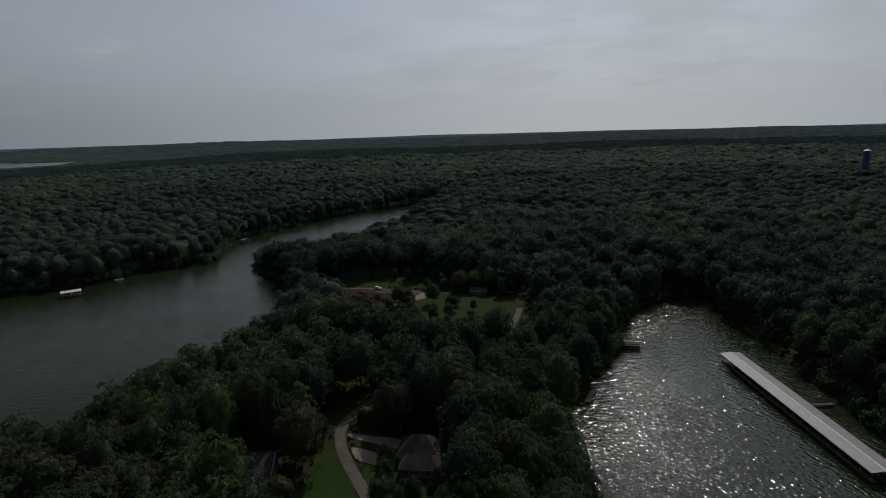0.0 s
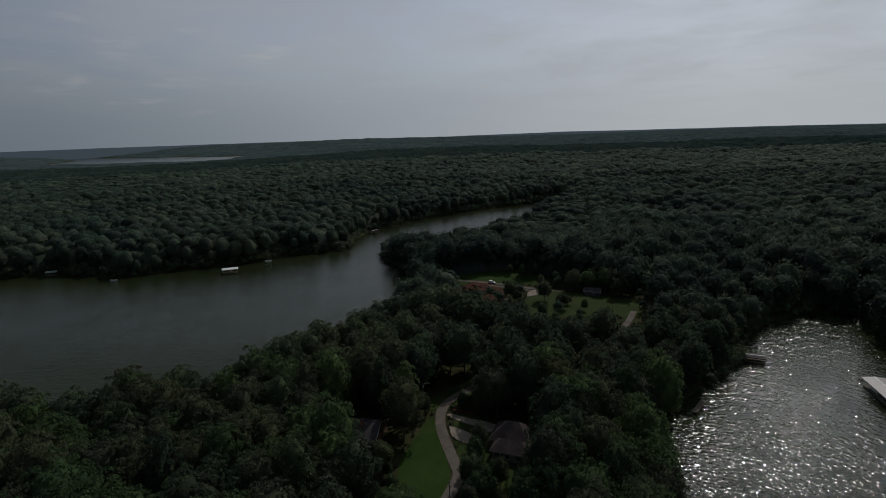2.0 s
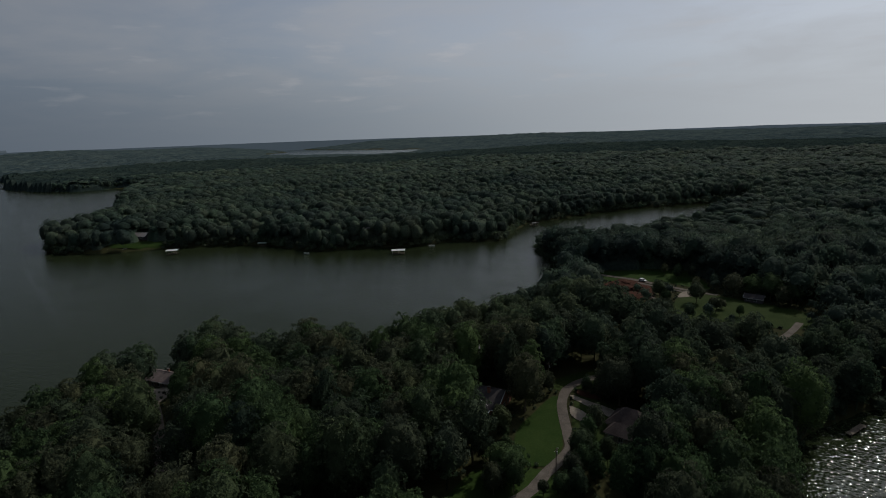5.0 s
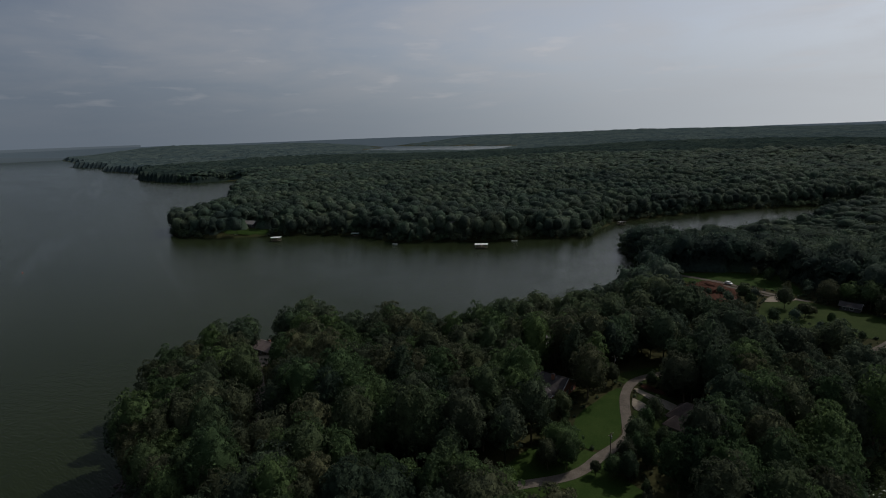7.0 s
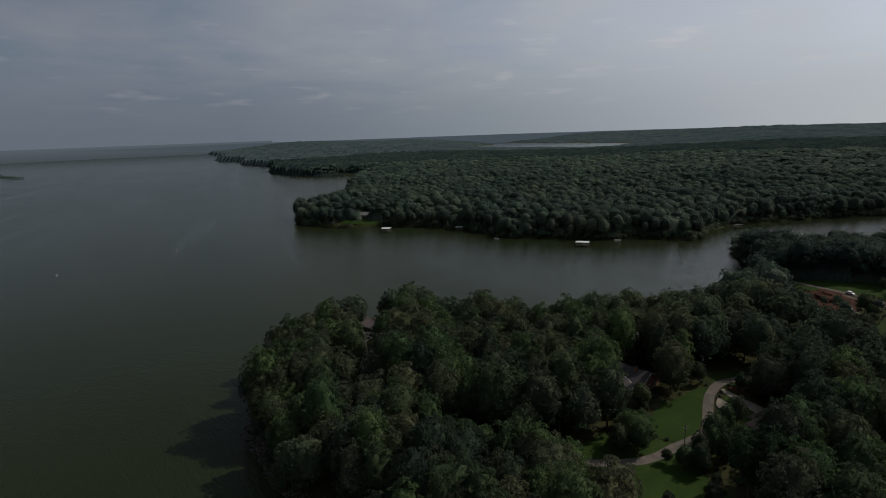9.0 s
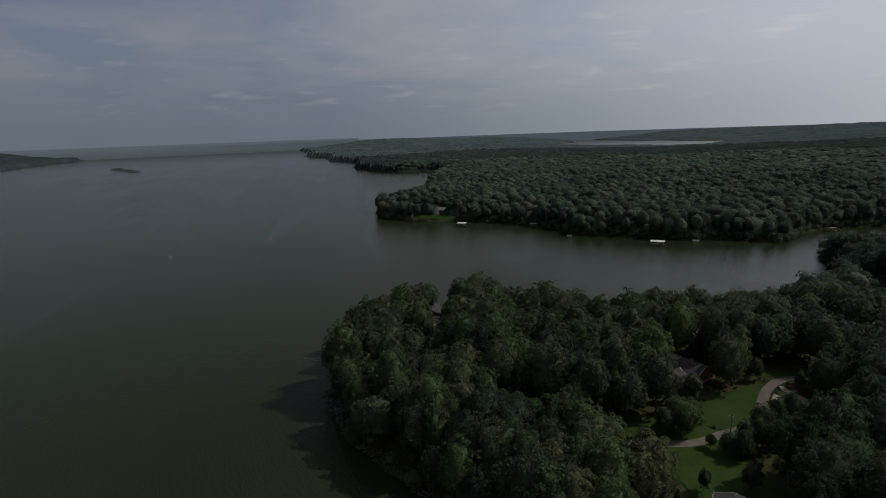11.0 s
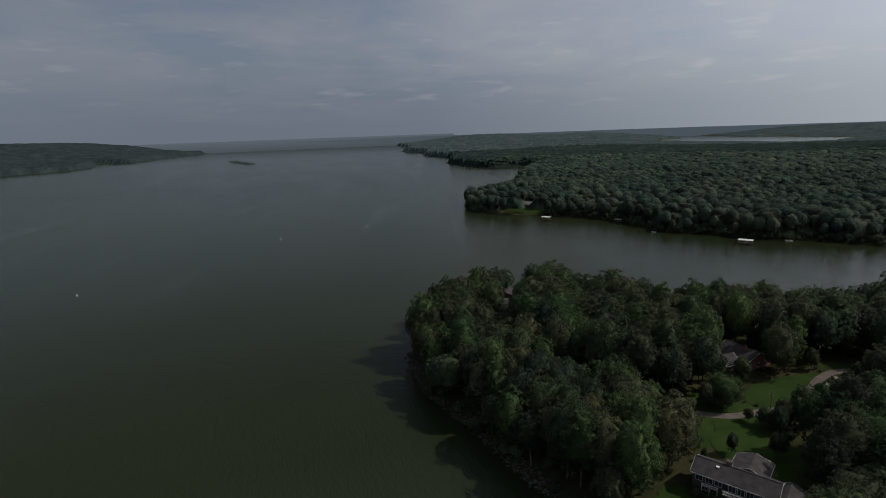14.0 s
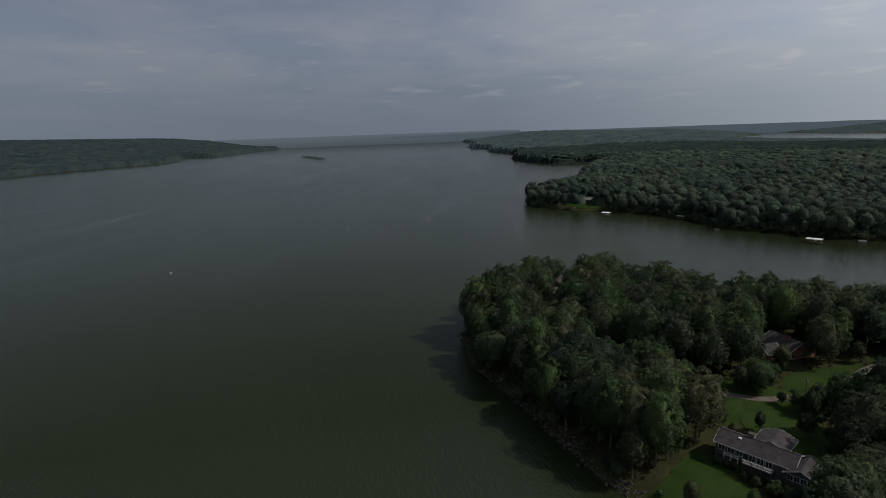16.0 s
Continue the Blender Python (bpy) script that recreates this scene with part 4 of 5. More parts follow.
# ---- houses ----
def window(parent, face, at, z, w=1.3, h=1.2, name="window"):
    """A framed window on a wall: face is (x or y, the wall's coordinate, the outward sign), at the place along it."""
    axis, c, sign = face
    bm, pane = bmesh.new(), None

    def put(u0, u1, z0, z1, d0, d1, bm):
        a, b = sorted((c + sign * d0, c + sign * d1))
        return box(a, b, u0, u1, z0, z1, bm) if axis == "x" else box(u0, u1, a, b, z0, z1, bm)

    for u0, u1, z0, z1 in ((at - w / 2 - 0.12, at + w / 2 + 0.12, z + h / 2, z + h / 2 + 0.14), (at - w / 2 - 0.12, at + w / 2 + 0.12, z - h / 2 - 0.14, z - h / 2),
                           (at - w / 2 - 0.12, at - w / 2, z - h / 2, z + h / 2), (at + w / 2, at + w / 2 + 0.12, z - h / 2, z + h / 2), (at - 0.04, at + 0.04, z - h / 2, z + h / 2)):
        put(u0, u1, z0, z1, 0.0, 0.08, bm)
    ob = part(name, bm, TRIM, parent, "white window frame")
    part("pane", put(at - w / 2, at + w / 2, z - h / 2, z + h / 2, 0.0, 0.04, bmesh.new()), GLASS, ob, "dark glass pane")
    return ob


def gable_block(house, x0, x1, y0, y1, eave, ridge, axis, wall, roof, foot=-2.0, over=0.55, trim=TRIM):
    """A block of a house with a gable roof; its ridge runs along the axis."""
    if axis == "x":
        q = lambda u, v, z: (u, v, z)
        u0, u1, v0, v1 = x0, x1, y0, y1
    else:
        q = lambda u, v, z: (v, u, z)
        u0, u1, v0, v1 = y0, y1, x0, x1
    vm = (v0 + v1) / 2
    bm = bmesh.new()
    ends = []
    for u in (u0, u1):
        ends.append([bm.verts.new(q(u, v, z)) for v, z in ((v0, foot), (v1, foot), (v1, eave), (vm, ridge), (v0, eave))])
    bm.faces.new(ends[0]); bm.faces.new(ends[1][::-1])
    for i in range(5):
        j = (i + 1) % 5
        bm.faces.new((ends[0][i], ends[0][j], ends[1][j], ends[1][i]))
    part("wall", bm, wall, house)
    slope = (ridge - eave) / (vm - v0)
    for v_edge in (v0 - over, v1 + over):
        z_edge = eave - slope * over
        r = part("roof", slab([q(u0 - over, vm, ridge + 0.22), q(u1 + over, vm, ridge + 0.22), q(u1 + over, v_edge, z_edge + 0.22), q(u0 - over, v_edge, z_edge + 0.22)], 0.2), roof, house)
        s = 1 if v_edge > vm else -1
        part("gutter", box(*sorted((q(u0 - over, 0, 0)[0] if axis == "x" else v_edge, q(u1 + over, 0, 0)[0] if axis == "x" else v_edge + s * 0.1)),
                           *sorted((v_edge if axis == "x" else u0 - over, v_edge + s * 0.1 if axis == "x" else u1 + over)), z_edge - 0.05, z_edge + 0.16), trim, r, "white eaves gutter")
        for u, sg in ((u0 - over, -1), (u1 + over, 1)):
            ua, ub = u, u + sg * 0.07
            bm = bmesh.new()
            vs = [bm.verts.new(q(a, b, c)) for a in (ua, ub) for b, c in ((vm, ridge + 0.24), (v_edge, z_edge + 0.24), (v_edge, z_edge - 0.02), (vm, ridge - 0.02))]
            for f in ((0, 1, 2, 3), (7, 6, 5, 4), (0, 4, 5, 1), (1, 5, 6, 2), (2, 6, 7, 3), (3, 7, 4, 0)):
                bm.faces.new([vs[k] for k in f])
            part("bargeboard", bm, trim, r, "white bargeboard")
    part("ridge_cap", box(*((u0 - over, u1 + over, vm - 0.15, vm + 0.15) if axis == "x" else (vm - 0.15, vm + 0.15, u0 - over, u1 + over)), ridge + 0.2, ridge + 0.27), roof, house)


def hip_block(house, x0, x1, y0, y1, eave, ridge, wall, roof, foot=-2.0, over=0.6, keep=0.15):
    """A block with a hipped roof, whose short ridge runs along x."""
    part("wall", box(x0, x1, y0, y1, foot, eave), wall, house)
    ax, bx, ay, by = x0 - over, x1 + over, y0 - over, y1 + over
    ym, h = (y0 + y1) / 2, keep * (x1 - x0)
    xm = (x0 + x1) / 2
    e, r = eave + 0.1, ridge
    a, b, c, d2 = (ax, ay, e), (bx, ay, e), (bx, by, e), (ax, by, e)
    p, q = (xm - h, ym, r), (xm + h, ym, r)
    for face in ([a, b, q, p], [c, d2, p, q], [b, c, q], [d2, a, p]):
        part("roof", slab(face, 0.18), roof, house)
    part("soffit", box(ax, bx, ay, by, eave - 0.12, eave - 0.05), WHITE, house, "white eaves board")


def chimney(house, x, y, z0, z1, w=0.9, mat=BRICK, label="brick chimney stack"):
    c = part("chimney", bevelled(box(x - w / 2, x + w / 2, y - w * 0.4, y + w * 0.4, z0, z1), 0.04), mat, house, label)
    part("chimney_cap", box(x - w / 2 - 0.1, x + w / 2 + 0.1, y - w * 0.4 - 0.1, y + w * 0.4 + 0.1, z1, z1 + 0.12), STONE, c)


def door(house, face, at, z, w=1.0, h=2.05, mat=WOOD):
    axis, c, sign = face
    a, b = sorted((c, c + sign * 0.06))
    d = part("door", box(a, b, at - w / 2, at + w / 2, z, z + h) if axis == "x" else box(at - w / 2, at + w / 2, a, b, z, z + h), mat, house)
    a, b = sorted((c + sign * 0.06, c + sign * 0.12))
    part("handle", box(a, b, at + w * 0.3, at + w * 0.38, z + 1.0, z + 1.06) if axis == "x" else box(at + w * 0.3, at + w * 0.38, a, b, z + 1.0, z + 1.06), STEEL, d)


# the long ranch house by the lawn: local z is height over the lake
ranch = thing("house", pose(-3.8, 59.1, 0, 0, 0, 30.5), "long grey ranch house with white trim above a lawn", "house")
gable_block(ranch, 0, 19.0, -4.0, 4.0, 11.0, 13.0, "x", SIDING, SHINGLE, foot=4.0)
gable_block(ranch, 17.6, 24.3, -5.2, 3.4, 10.2, 11.8, "y", SIDING, SHINGLE, foot=4.0)
gable_block(ranch, 7.5, 15.5, 3.6, 11.0, 10.9, 12.2, "y", SIDING, SHINGLE, foot=5.0)
for u in (1.6, 4.0, 6.2):
    window(ranch, ("y", -4.0, -1), u, 9.6, 1.6, 1.3)
for u in (3.2, 5.2):
    window(ranch, ("y", -4.0, -1), u, 7.2, 1.3, 1.2)
for u in (9.4, 11.4, 13.4):
    window(ranch, ("y", -4.0, -1), u, 9.5, 1.5, 1.7)
for u in (18.7, 20.2, 21.7, 23.2):
    window(ranch, ("y", -5.2, -1), u, 9.1, 1.2, 1.4)
for u in (-4.6, -2.6, 0.4):
    window(ranch, ("x", 24.3, 1), u, 9.1, 1.3, 1.6)
window(ranch, ("x", 0, -1), 0.5, 9.5, 1.4, 1.3)
door(ranch, ("y", -4.0, -1), 7.8, 8.7, 1.6, 2.1, GLASS)
chimney(ranch, 7.4, 0.9, 11.5, 14.0, 1.5, TAN, "grey-tan stone chimney stack")
part("skylight", bevelled(box(4.8, 5.6, -1.6, -0.9, 12.35, 12.75), 0.05), WHITE, ranch, "white roof vent")
deck = part("deck", box(7.6, 14.8, -6.3, -4.05, 8.35, 8.6), WOOD, ranch)
for u in (7.7, 10.0, 12.3, 14.6):
    part("post", box(u - 0.08, u + 0.08, -6.3, -6.14, 3.8, 9.6), WOOD, deck)
part("rail", box(7.6, 14.8, -6.32, -6.2, 9.55, 9.68), WHITE, deck, "white hand rail")
part("rail", box(7.6, 14.8, -6.3, -6.22, 8.75, 8.83), WHITE, deck, "white hand rail")
porch = part("balcony", box(2.6, 6.4, -5.3, -4.05, 8.15, 8.32), WOOD, ranch)
for z in (8.5, 9.15):
    part("rail", box(2.6, 6.4, -5.32, -5.24, z, z + 0.09), WHITE, porch, "white hand rail")
for u in (2.65, 4.5, 6.35):
    part("post", box(u - 0.06, u + 0.06, -5.32, -5.2, 4.0, 9.2), WHITE, porch, "white porch post")
for i in range(12):
    part("baluster", box(2.85 + i * 0.3, 2.91 + i * 0.3, -5.31, -5.25, 8.55, 9.18), WHITE, porch, "white baluster")
for i in range(24):
    part("baluster", box(7.9 + i * 0.285, 7.96 + i * 0.285, -6.29, -6.23, 8.8, 9.58), WHITE, deck, "white baluster")

r = np.random.default_rng(31)
for i, (u, v) in enumerate([(1.5, -5.6), (3.6, -5.9), (5.8, -5.4), (9.0, -7.6), (12.0, -7.9), (15.0, -7.4), (18.5, -7.6), (23.5, -7.2), (27.0, -3.0), (16.6, -8.6), (20.6, -8.4), (25.6, -5.6)]):
    p = ranch.matrix_basis @ Vector((u, v, 0))
    s = r.uniform(0.42, 0.66) if i < 6 else r.uniform(0.8, 1.05)
    bush = thing("shrub", pose(p.x, p.y, ground_z(p.x, p.y) - 0.1, 0, 0, 40 * i) @ Matrix.Diagonal((s, s, s, 1)), "rounded dark green shrub by the house wall", "shrub", "shrubs before the ranch house")
    v, f = crown_arrays(np.random.default_rng(600 + i), 5.0, 2.6, 420, 0.3, 2, 14, 0.0)
    mesh_object("foliage", v, f, LEAF, bush)
    part("stem", rod((0, 0, -0.3), (0, 0, 1.6), 0.12, 0.05), BARK, bush)

# the hip-roofed house by the lane's bend
z0 = ground_z(-8, 136)
hip = thing("house", pose(-8.0, 136.5, z0, 0, 0, -8), "dark hip-roofed house by a pale driveway", "house")
hip_block(hip, -5.8, 5.6, -4.6, 4.6, 2.9, 13.6 - z0, TAN, SHINGLE_BROWN)
hip_block(hip, -4.0, 6.0, -9.6, -3.6, 2.7, 5.2, TAN, SHINGLE_BROWN, keep=0.3)
for u in (-2.5, 0.5, 3.5):
    window(hip, ("y", -9.6, -1), u, 1.6)
for u in (-3.0, 1.0):
    window(hip, ("x", -5.8, -1), u, 1.6)
door(hip, ("x", -4.0, -1), -6.2, 0.1, 2.4, 2.1, WHITE)

# the brick house among the trees by the lawn
z0 = ground_z(-54, 126)
brick = thing("house", pose(-54.0, 128.5, z0, 0, 0, 4), "brick house with charcoal gables and white bargeboards among trees", "house")
gable_block(brick, -7.0, 7.0, -6.5, 7.5, 3.2, 6.6, "x", BRICK, SHINGLE, trim=WHITE)
gable_block(brick, -2.5, 4.5, -13.2, -6.4, 3.1, 5.4, "y", BRICK, SHINGLE, trim=WHITE)
for u in (-3.6, 0.6, 4.4):
    window(brick, ("x", 7.0, 1), u, 1.6)
for u in (-0.8, 2.8):
    window(brick, ("y", -13.2, -1), u, 1.6)
window(brick, ("x", 4.5, 1), -10.6, 1.6)
window(brick, ("y", -6.5, -1), -4.8, 1.6)
door(brick, ("y", -6.5, -1), 5.6, 0.1)
chimney(brick, 2.4, -1.2, 4.5, 7.9)


def cottage(x, y, turn, w, d, eave, ridge, wall, roof, label):
    z = ground_z(x, y)
    c = thing("house", pose(x, y, z, 0, 0, turn), label, "house")
    gable_block(c, -w / 2, w / 2, -d / 2, d / 2, eave, ridge, "x", wall, roof)
    for u in np.arange(-w / 2 + 1.8, w / 2 - 1.2, 2.9):
        window(c, ("y", -d / 2, -1), float(u), 1.6)
    window(c, ("x", w / 2, 1), 0.0, 1.6)
    door(c, ("x", w / 2, 1), d / 2 - 1.3, 0.1)
    return c


c = cottage(-176, 91, 8, 13, 8, 3.0, 5.2, TAN, SHINGLE_ROSE, "tan cottage with a brown roof at the lane's end")
chimney(c, 2.0, 0.6, 3.5, 6.2)
cottage(-141, 88, 24, 12, 8, 3.0, 5.0, BRICK, SHINGLE_RED, "brick cottage with a red-brown roof among trees")
lodge = cottage(-84, 30, -6, 12, 8, 3.2, 6.0, SIDING, SHINGLE, "grey lodge with a dark roof and white bargeboards")
gable_block(lodge, 2.5, 8.5, 0.0, 9.0, 3.2, 5.6, "y", SIDING, SHINGLE, trim=WHITE)
cottage(-70, 346, 20, 13, 9, 3.4, 6.6, TAN, SHINGLE_RED, "farmhouse with a red-brown roof above a meadow")
cottage(19, 286, -8, 8, 5, 2.6, 3.9, SIDING, SHINGLE, "small grey shed at the meadow's edge")
cottage(-72, 166, 30, 11, 7, 3.6, 5.6, WHITE, ROOF_METAL, "white cabin with a pale roof behind trees")
cottage(-300, 372, 40, 14, 9, 3.2, 6.5, WHITE, ROOF_METAL, "white house with a pale roof on the far bank")
cottage(-337, 414, 30, 14, 9, 3.2, 6.5, TAN, ROOF_METAL, "pale-roofed house among trees on the far bank")
cottage(547, 753, 10, 16, 10, 3.4, 6.8, WHITE, ROOF_METAL, "white house with a pale roof on the wooded ridge")
cottage(-505, 272, 20, 13, 9, 3.2, 6.0, SIDING, ROOF_METAL, "grey house behind a shore lawn")


# ---- docks, boats and what floats ----
def covered_dock(x, y, turn, length, width, top, roof, label, gangway=0.0):
    """A floating dock under a low gable roof on posts."""
    d = thing("boat_dock", pose(x, y, 0, 0, 0, turn), label, "boat dock")
    for s in (-1, 1):
        part("deck", bevelled(box(-length / 2, length / 2, s * (width / 2 - 0.9) - 0.6, s * (width / 2 - 0.9) + 0.6, 0.12, 0.5), 0.03), WOOD, d)
        part("float", bevelled(box(-length / 2 + 0.3, length / 2 - 0.3, s * (width / 2 - 0.9) - 0.45, s * (width / 2 - 0.9) + 0.45, -0.35, 0.14), 0.06), RUBBER, d, "black dock float")
        n = max(2, int(length / 4))
        for i in range(n + 1):
            u = -length / 2 + 0.4 + (length - 0.8) * i / n
            part("post", rod((u, s * (width / 2 - 0.5), 0.3), (u, s * (width / 2 - 0.5), top - 0.3), 0.07), STEEL, d)
        part("roof", slab([(-length / 2 - 0.4, 0, top + 0.35), (length / 2 + 0.4, 0, top + 0.35), (length / 2 + 0.4, s * (width / 2 + 0.4), top), (-length / 2 - 0.4, s * (width / 2 + 0.4), top)], 0.1), roof, d)
        part("fascia", box(-length / 2 - 0.4, length / 2 + 0.4, *sorted((s * (width / 2 + 0.4), s * (width / 2 + 0.48))), top - 0.3, top + 0.03), roof, d)
    part("ridge_cap", box(-length / 2 - 0.4, length / 2 + 0.4, -0.18, 0.18, top + 0.3, top + 0.39), WHITE, d, "pale ridge strip")
    if gangway:
        part("gangway", box(-0.6, 0.6, *sorted((0, math.copysign(abs(gangway) + width / 2, gangway))), 0.55, 0.72), WOOD, d)
    return d


def boat(x, y, turn, length, label, canopy=False):
    """A small boat: a hull with a pointed bow, a well, a windscreen and a motor."""
    b = thing("boat", pose(x, y, 0, 0, 0, turn), label, "boat")
    w = length * 0.17
    outline = [(-length / 2, -w), (length * 0.2, -w), (length * 0.38, -w * 0.6), (length / 2, 0), (length * 0.38, w * 0.6), (length * 0.2, w), (-length / 2, w)]
    bm = bmesh.new()
    lo = [bm.verts.new((px * 0.93, py * 0.75, -0.2)) for px, py in outline]
    hi = [bm.verts.new((px, py, 0.75)) for px, py in outline]
    inn = [bm.verts.new((px * 0.9, py * 0.82, 0.75)) for px, py in outline]
    flo = [bm.verts.new((px * 0.88, py * 0.78, 0.35)) for px, py in outline]
    n = len(outline)
    for i in range(n):
        j = (i + 1) % n
        for a, c in ((lo, hi), (hi, inn), (inn, flo)):
            bm.faces.new((a[i], a[j], c[j], c[i]))
    bm.faces.new(lo[::-1]); bm.faces.new(flo)
    part("hull", bm, WHITE, b)
    part("windscreen", slab([(0.3, -w * 0.8, 1.25), (0.3, w * 0.8, 1.25), (0.7, w * 0.8, 0.75), (0.7, -w * 0.8, 0.75)], 0.04), GLASS, b)
    part("motor", bevelled(box(-length / 2 - 0.5, -length / 2 - 0.05, -0.22, 0.22, 0.1, 1.05), 0.06), RUBBER, b)
    for s in (-0.9, 0.1):
        part("seat", bevelled(box(s - 0.3, s + 0.3, -w * 0.6, w * 0.6, 0.33, 0.75), 0.05), TAN, b)
    if canopy:
        part("canopy", slab([(-length * 0.35, -w, 2.2), (length * 0.2, -w, 2.2), (length * 0.2, w, 2.2), (-length * 0.35, w, 2.2)], 0.08), WHITE, b)
        for px in (-length * 0.33, length * 0.18):
            for s in (-1, 1):
                part("post", rod((px, s * w * 0.9, 0.7), (px, s * w * 0.9, 2.15), 0.03), STEEL, b)
    return b


def jetty(x, y, turn, length, width, label, deck_z=0.7):
    """An open plank pier on piles."""
    j = thing("jetty", pose(x, y, 0, 0, 0, turn), label, "jetty")
    n = int(length / 0.9)
    for i in range(n):
        part("plank", box(-length / 2 + i * 0.9, -length / 2 + i * 0.9 + 0.84, -width / 2, width / 2, deck_z - 0.06, deck_z), WOOD, j)
    for s in (-1, 1):
        part("beam", box(-length / 2, length / 2, s * width * 0.4 - 0.06, s * width * 0.4 + 0.06, deck_z - 0.24, deck_z - 0.06), WOOD, j)
        for i in range(max(2, int(length / 3.5)) + 1):
            u = -length / 2 + 0.2 + (length - 0.4) * i / max(2, int(length / 3.5))
            part("pile", rod((u, s * width * 0.48, -2.5), (u, s * width * 0.48, deck_z + 0.5), 0.09), WOOD, j)
    return j


marina = covered_dock(116.2, 167.0, 90, 79.0, 7.4, 3.4, ROOF_METAL, "long covered marina dock with a pale metal roof on the cove")
jetty(128.2, 168.0, 2, 8.0, 1.3, "short plank gangway from the marina dock to the bank", 0.9)
covered_dock(81.5, 223.5, -12, 7.5, 4.5, 2.6, SHINGLE, "small dark grey-roofed dock at the cove's wooded bank")
jetty(51.5, 179.5, 62, 10.0, 1.8, "weathered plank jetty along the cove's bank")
covered_dock(-96.5, 271.0, 75, 6.5, 5.0, 3.0, SHINGLE, "dark-roofed boathouse on the arm's near shore")
covered_dock(-240, 335.5, 33, 10.5, 5.5, 3.3, WHITE, "white-roofed boat dock on the far bank", 5.0)
covered_dock(-432, 256.4, 40, 9.0, 6.0, 3.6, WHITE, "white-roofed boat dock beside a shore lawn", 5.0)
covered_dock(-381, 314.0, 30, 7.0, 5.0, 3.0, GREEN_METAL, "green-roofed dock below the far woods", 4.0)
covered_dock(-204, 434.0, 60, 7.0, 5.0, 3.2, WHITE, "white-topped boat lift under the far trees", 3.0)
covered_dock(-186, 499.0, 70, 8.0, 5.0, 2.8, SHINGLE, "dark-roofed dock on the upper arm", 3.0)
jetty(-197, 466.0, 65, 10.0, 1.8, "low plank jetty on the upper arm")
jetty(-500, 243.5, 45, 9.0, 2.0, "plank jetty before a shore lawn")
boat(-231, 373.0, 35, 5.6, "white motor boat moored by the far bank")
boat(-501, 238.5, 40, 7.0, "white pontoon boat with a canopy by a jetty", True)
boat(-491, 247.0, 48, 6.5, "white motor boat under a canopy by a jetty", True)
boat(-316, 306.0, 20, 5.0, "small white boat below the far woods")
boat(-206, 424.0, 50, 5.0, "small white boat beside a boat lift")


def buoy(x, y, mat, label):
    b = thing("buoy", pose(x, y, 0), label, "buoy", "lake buoys")
    part("float", rod((0, 0, -0.3), (0, 0, 0.3), 0.45, 0.45, 12), mat, b)
    part("marker", rod((0, 0, 0.3), (0, 0, 1.1), 0.22, 0.08, 10), mat, b)


buoy(-497, 66, RED, "red channel buoy out on the lake")
buoy(-465, -28, WHITE, "white buoy out on the lake")
buoy(-318, -168, WHITE, "white buoy out on the lake")


# ---- poles, tower, mast ----
def utility_pole(x, y, turn, tall):
    p = thing("utility_pole", pose(x, y, ground_z(x, y), 0, 0, turn), "grey wooden utility pole with a crossarm", "utility pole", "poles along the lane")
    part("pole", rod((0, 0, -1), (0, 0, tall), 0.16, 0.11, 8), WOOD, p)
    arm = part("crossarm", box(-1.1, 1.1, -0.06, 0.06, tall - 0.75, tall - 0.6), WOOD, p)
    for u in (-1.0, 0.0, 1.0):
        part("insulator", rod((u, 0, tall - 0.6), (u, 0, tall - 0.38), 0.05, 0.03, 6), WHITE, arm, "pale insulator")
    part("transformer", rod((0.3, 0.0, tall - 2.0), (0.3, 0.0, tall - 1.2), 0.2, 0.2, 10), STEEL, p, "grey transformer can")


for x, y, turn, tall in ((-39.6, 150.8, 20, 9.2), (-52, 64.5, 60, 8.5), (-62, 68, 60, 8.5), (-119, 50.5, 30, 8.5), (-20.0, 104, 80, 8.5), (-128, 58, 30, 8.0)):
    utility_pole(x, y, turn, tall)

tz = ground_z(548, 700)
tower = thing("water_tower", pose(548, 700, tz), "tall blue water standpipe with a white top", "water tower")
part("tank", rod((0, 0, -2), (0, 0, 54 - tz), 4.2, 4.2, 24), BLUE, tower)
part("top", rod((0, 0, 54 - tz), (0, 0, 55.6 - tz), 4.3, 1.2, 24), WHITE, tower, "white domed top")
part("ladder", box(-0.25, 0.25, -4.45, -4.3, 0, 54 - tz), STEEL, tower)

mz = ground_z(864, 1467)
mast = thing("radio_mast", pose(864, 1467, mz), "thin red and white radio mast on the skyline", "radio mast")
for i in range(6):
    h = (84 - mz) / 6
    sect = part("section", rod((0, 0, i * h), (0, 0, (i + 1) * h), 0.7 - 0.08 * i, 0.62 - 0.08 * i, 4), RED if i % 2 else WHITE, mast)

# ---- the clearing: soil heap and a car ----
gz = ground_z(-42, 290)
bm = bmesh.new()
bmesh.ops.create_icosphere(bm, subdivisions=4, radius=1.0)
for v in bm.verts:
    k = 1 + 0.35 * noise.noise(v.co * 2.2) + 0.15 * noise.noise(v.co * 6.0)
    v.co = Vector((v.co.x * 12 * k, v.co.y * 7.5 * k, v.co.z * 2.6 * k))
heap = tagged(part("soil_heap", bm, CLAY, None), "heap of bare red clay in a clearing", "soil heap")
heap.matrix_basis = pose(-44, 292, gz, 0, 0, -40)
draped("bare_soil", [(-60, 296), (-47, 310), (-30, 290), (-28, 272), (-44, 274)], CLAY, "bare red clay ground round a heap", 0.2, 1.0)


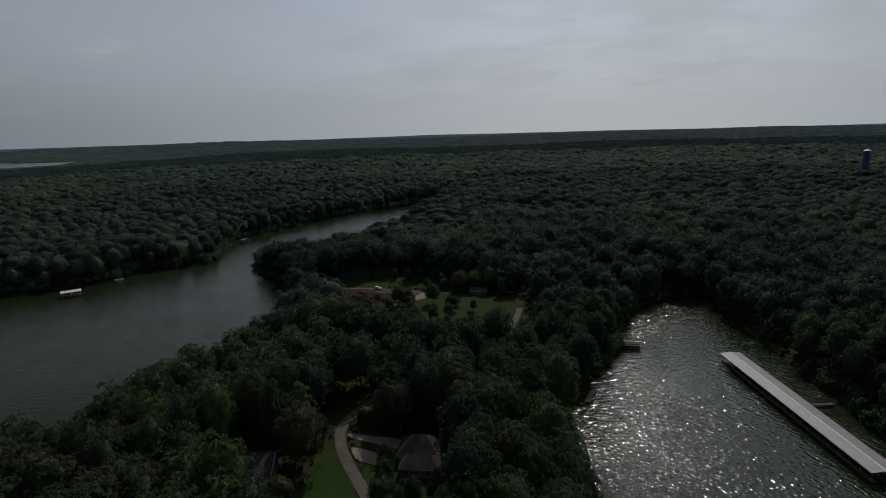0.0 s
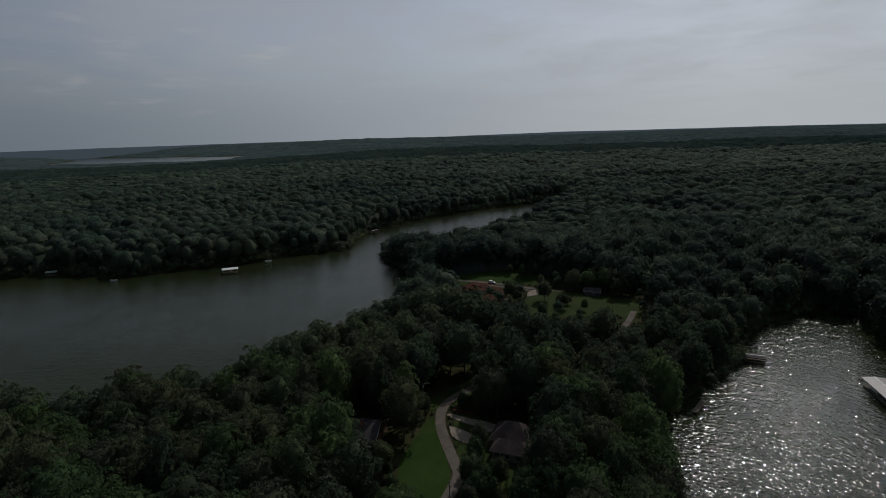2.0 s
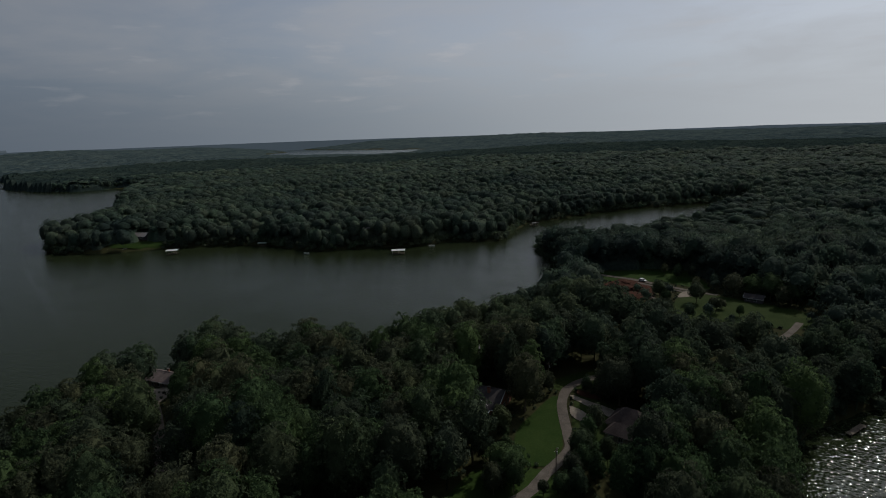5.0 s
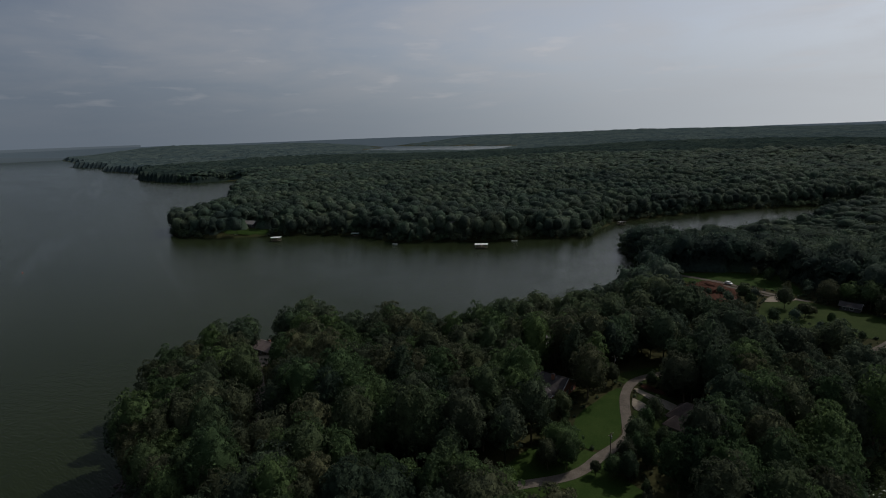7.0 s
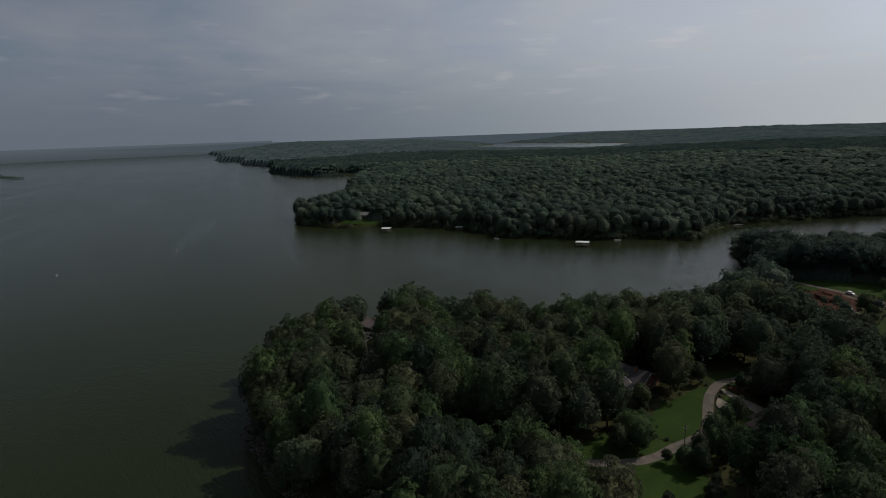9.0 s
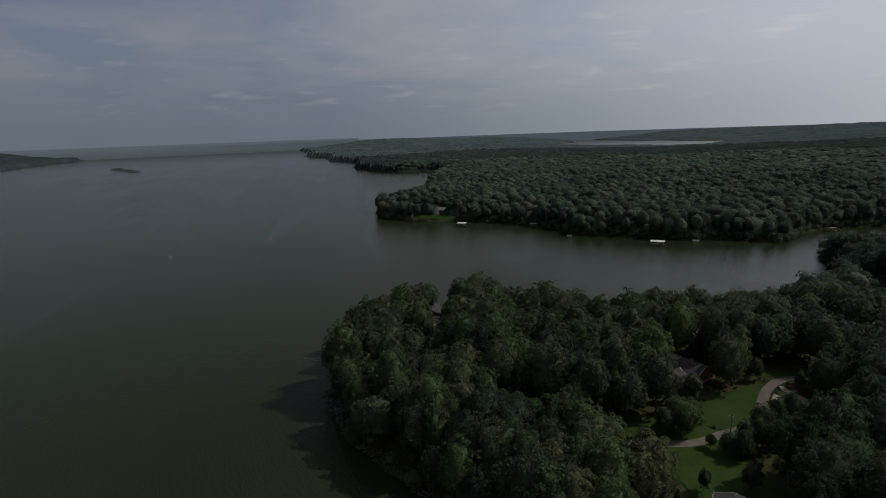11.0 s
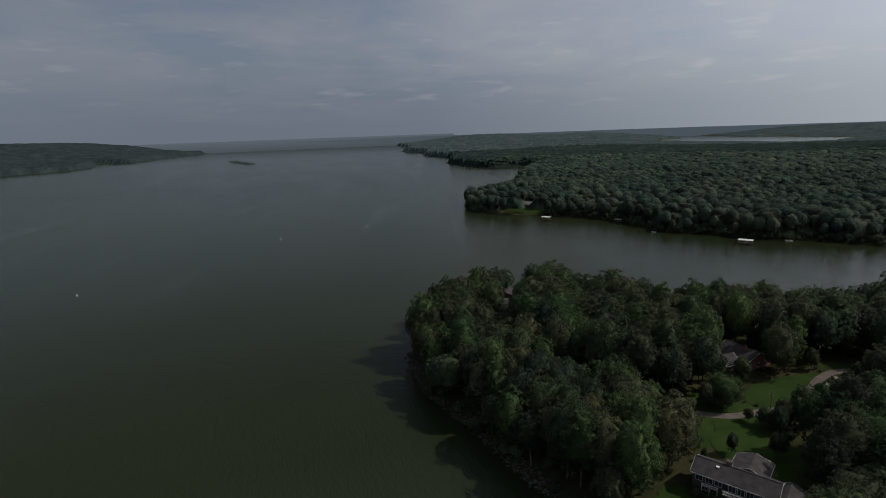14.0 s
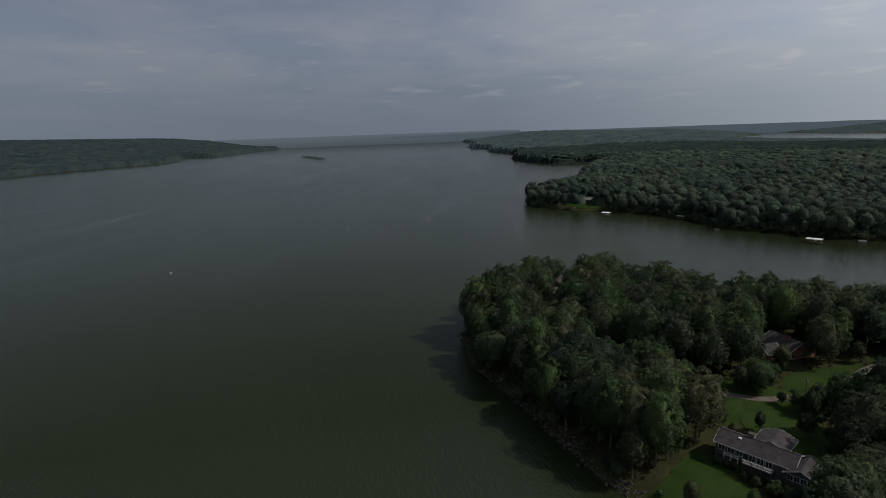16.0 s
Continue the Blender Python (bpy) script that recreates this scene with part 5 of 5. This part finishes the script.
def car(x, y, turn, paint, label):
    c = thing("car", pose(x, y, ground_z(x, y) + 0.3, 0, 0, turn), label, "car")
    bm = bmesh.new()
    prof = [(-2.2, 0.35), (2.2, 0.35), (2.25, 0.7), (1.2, 0.95), (0.6, 1.45), (-1.5, 1.5), (-2.15, 1.0)]
    lo, hi = [bm.verts.new((u, -0.85, z)) for u, z in prof], [bm.verts.new((u, 0.85, z)) for u, z in prof]
    bm.faces.new(lo); bm.faces.new(hi[::-1])
    for i in range(len(prof)):
        j = (i + 1) % len(prof)
        bm.faces.new((lo[i], hi[i], hi[j], lo[j]))
    part("body", bevelled(bm, 0.06), paint, c)
    for s in (-1, 1):
        part("side_window", box(-1.3, 0.6, *sorted((s * 0.85, s * 0.87)), 1.0, 1.38), GLASS, c)
        for u in (-1.4, 1.4):
            w = part("wheel", rod((u, s * 0.62, 0.34), (u, s * 0.9, 0.34), 0.34, 0.34, 14), RUBBER, c)
            part("rim", rod((u, s * 0.9, 0.34), (u, s * 0.92, 0.34), 0.2, 0.2, 10), STEEL, w)
    part("windscreen", slab([(0.68, -0.75, 1.42), (0.68, 0.75, 1.42), (1.16, 0.75, 1.0), (1.16, -0.75, 1.0)], 0.02), GLASS, c)


car(-39, 304.6, -22, WHITE, "white car on the drive through the meadow")

box_z = ground_z(-29.6, 144.6)
letter_box = thing("mailbox", pose(-29.6, 144.6, box_z, 0, 0, 70), "dark roadside mailbox on a wooden post", "mailbox")
part("post", box(-0.06, 0.06, -0.06, 0.06, -0.5, 1.05), WOOD, letter_box)
case = part("case", bevelled(box(-0.3, 0.3, -0.13, 0.13, 1.05, 1.36), 0.05), RUBBER, letter_box)
part("flag", box(-0.1, 0.1, 0.135, 0.15, 1.2, 1.45), RED, case, "small red flag")

# ---- rocks along the open bank ----
r = np.random.default_rng(21)
rock_v, rock_f, at = [], [], 0
iv, jf = ico(1)
line = smooth_line([(28, 46), (17, 33), (0, 28), (-28, 22), (-65, 16.5), (-89, 11.5), (-112, 11.5), (-132, 15)], 0.35)
for q in line:
    for k in range(4):
        p = q + r.normal(scale=0.9, size=2) + [0, 1.4 * k - 0.6]
        s = r.uniform(0.25, 0.65) * np.array([1, r.uniform(0.6, 1), r.uniform(0.5, 0.8)])
        v = iv * s * r.uniform(0.75, 1.15, (len(iv), 1))
        t = r.uniform(0, 6.28)
        v = np.column_stack([v[:, 0] * np.cos(t) - v[:, 1] * np.sin(t), v[:, 0] * np.sin(t) + v[:, 1] * np.cos(t), v[:, 2]])
        h = 0.2 + 0.5 * k
        rock_v.append(v + [p[0], p[1], h]); rock_f.append(jf + at); at += len(iv)
tagged(mesh_object("rocks", np.concatenate(rock_v), np.concatenate(rock_f), STONE), "grey riprap rocks along the lake bank", "rocks", kind="stuff")

# ---- the wooded islet out on the lake ----
iz = np.array([(-2440 + u, -105 + 0.22 * u + v) for u in np.arange(-200, 200, 9.5) for v in np.arange(-14, 15, 9.0)])
iz = iz + np.random.default_rng(5).uniform(-3, 3, iz.shape)
isle = woods("islet_trees", iz, tiny_kinds, LEAF_FAR_HAZED, "low trees on a narrow islet in the lake", 0.5)
isle.location.z = 0.6
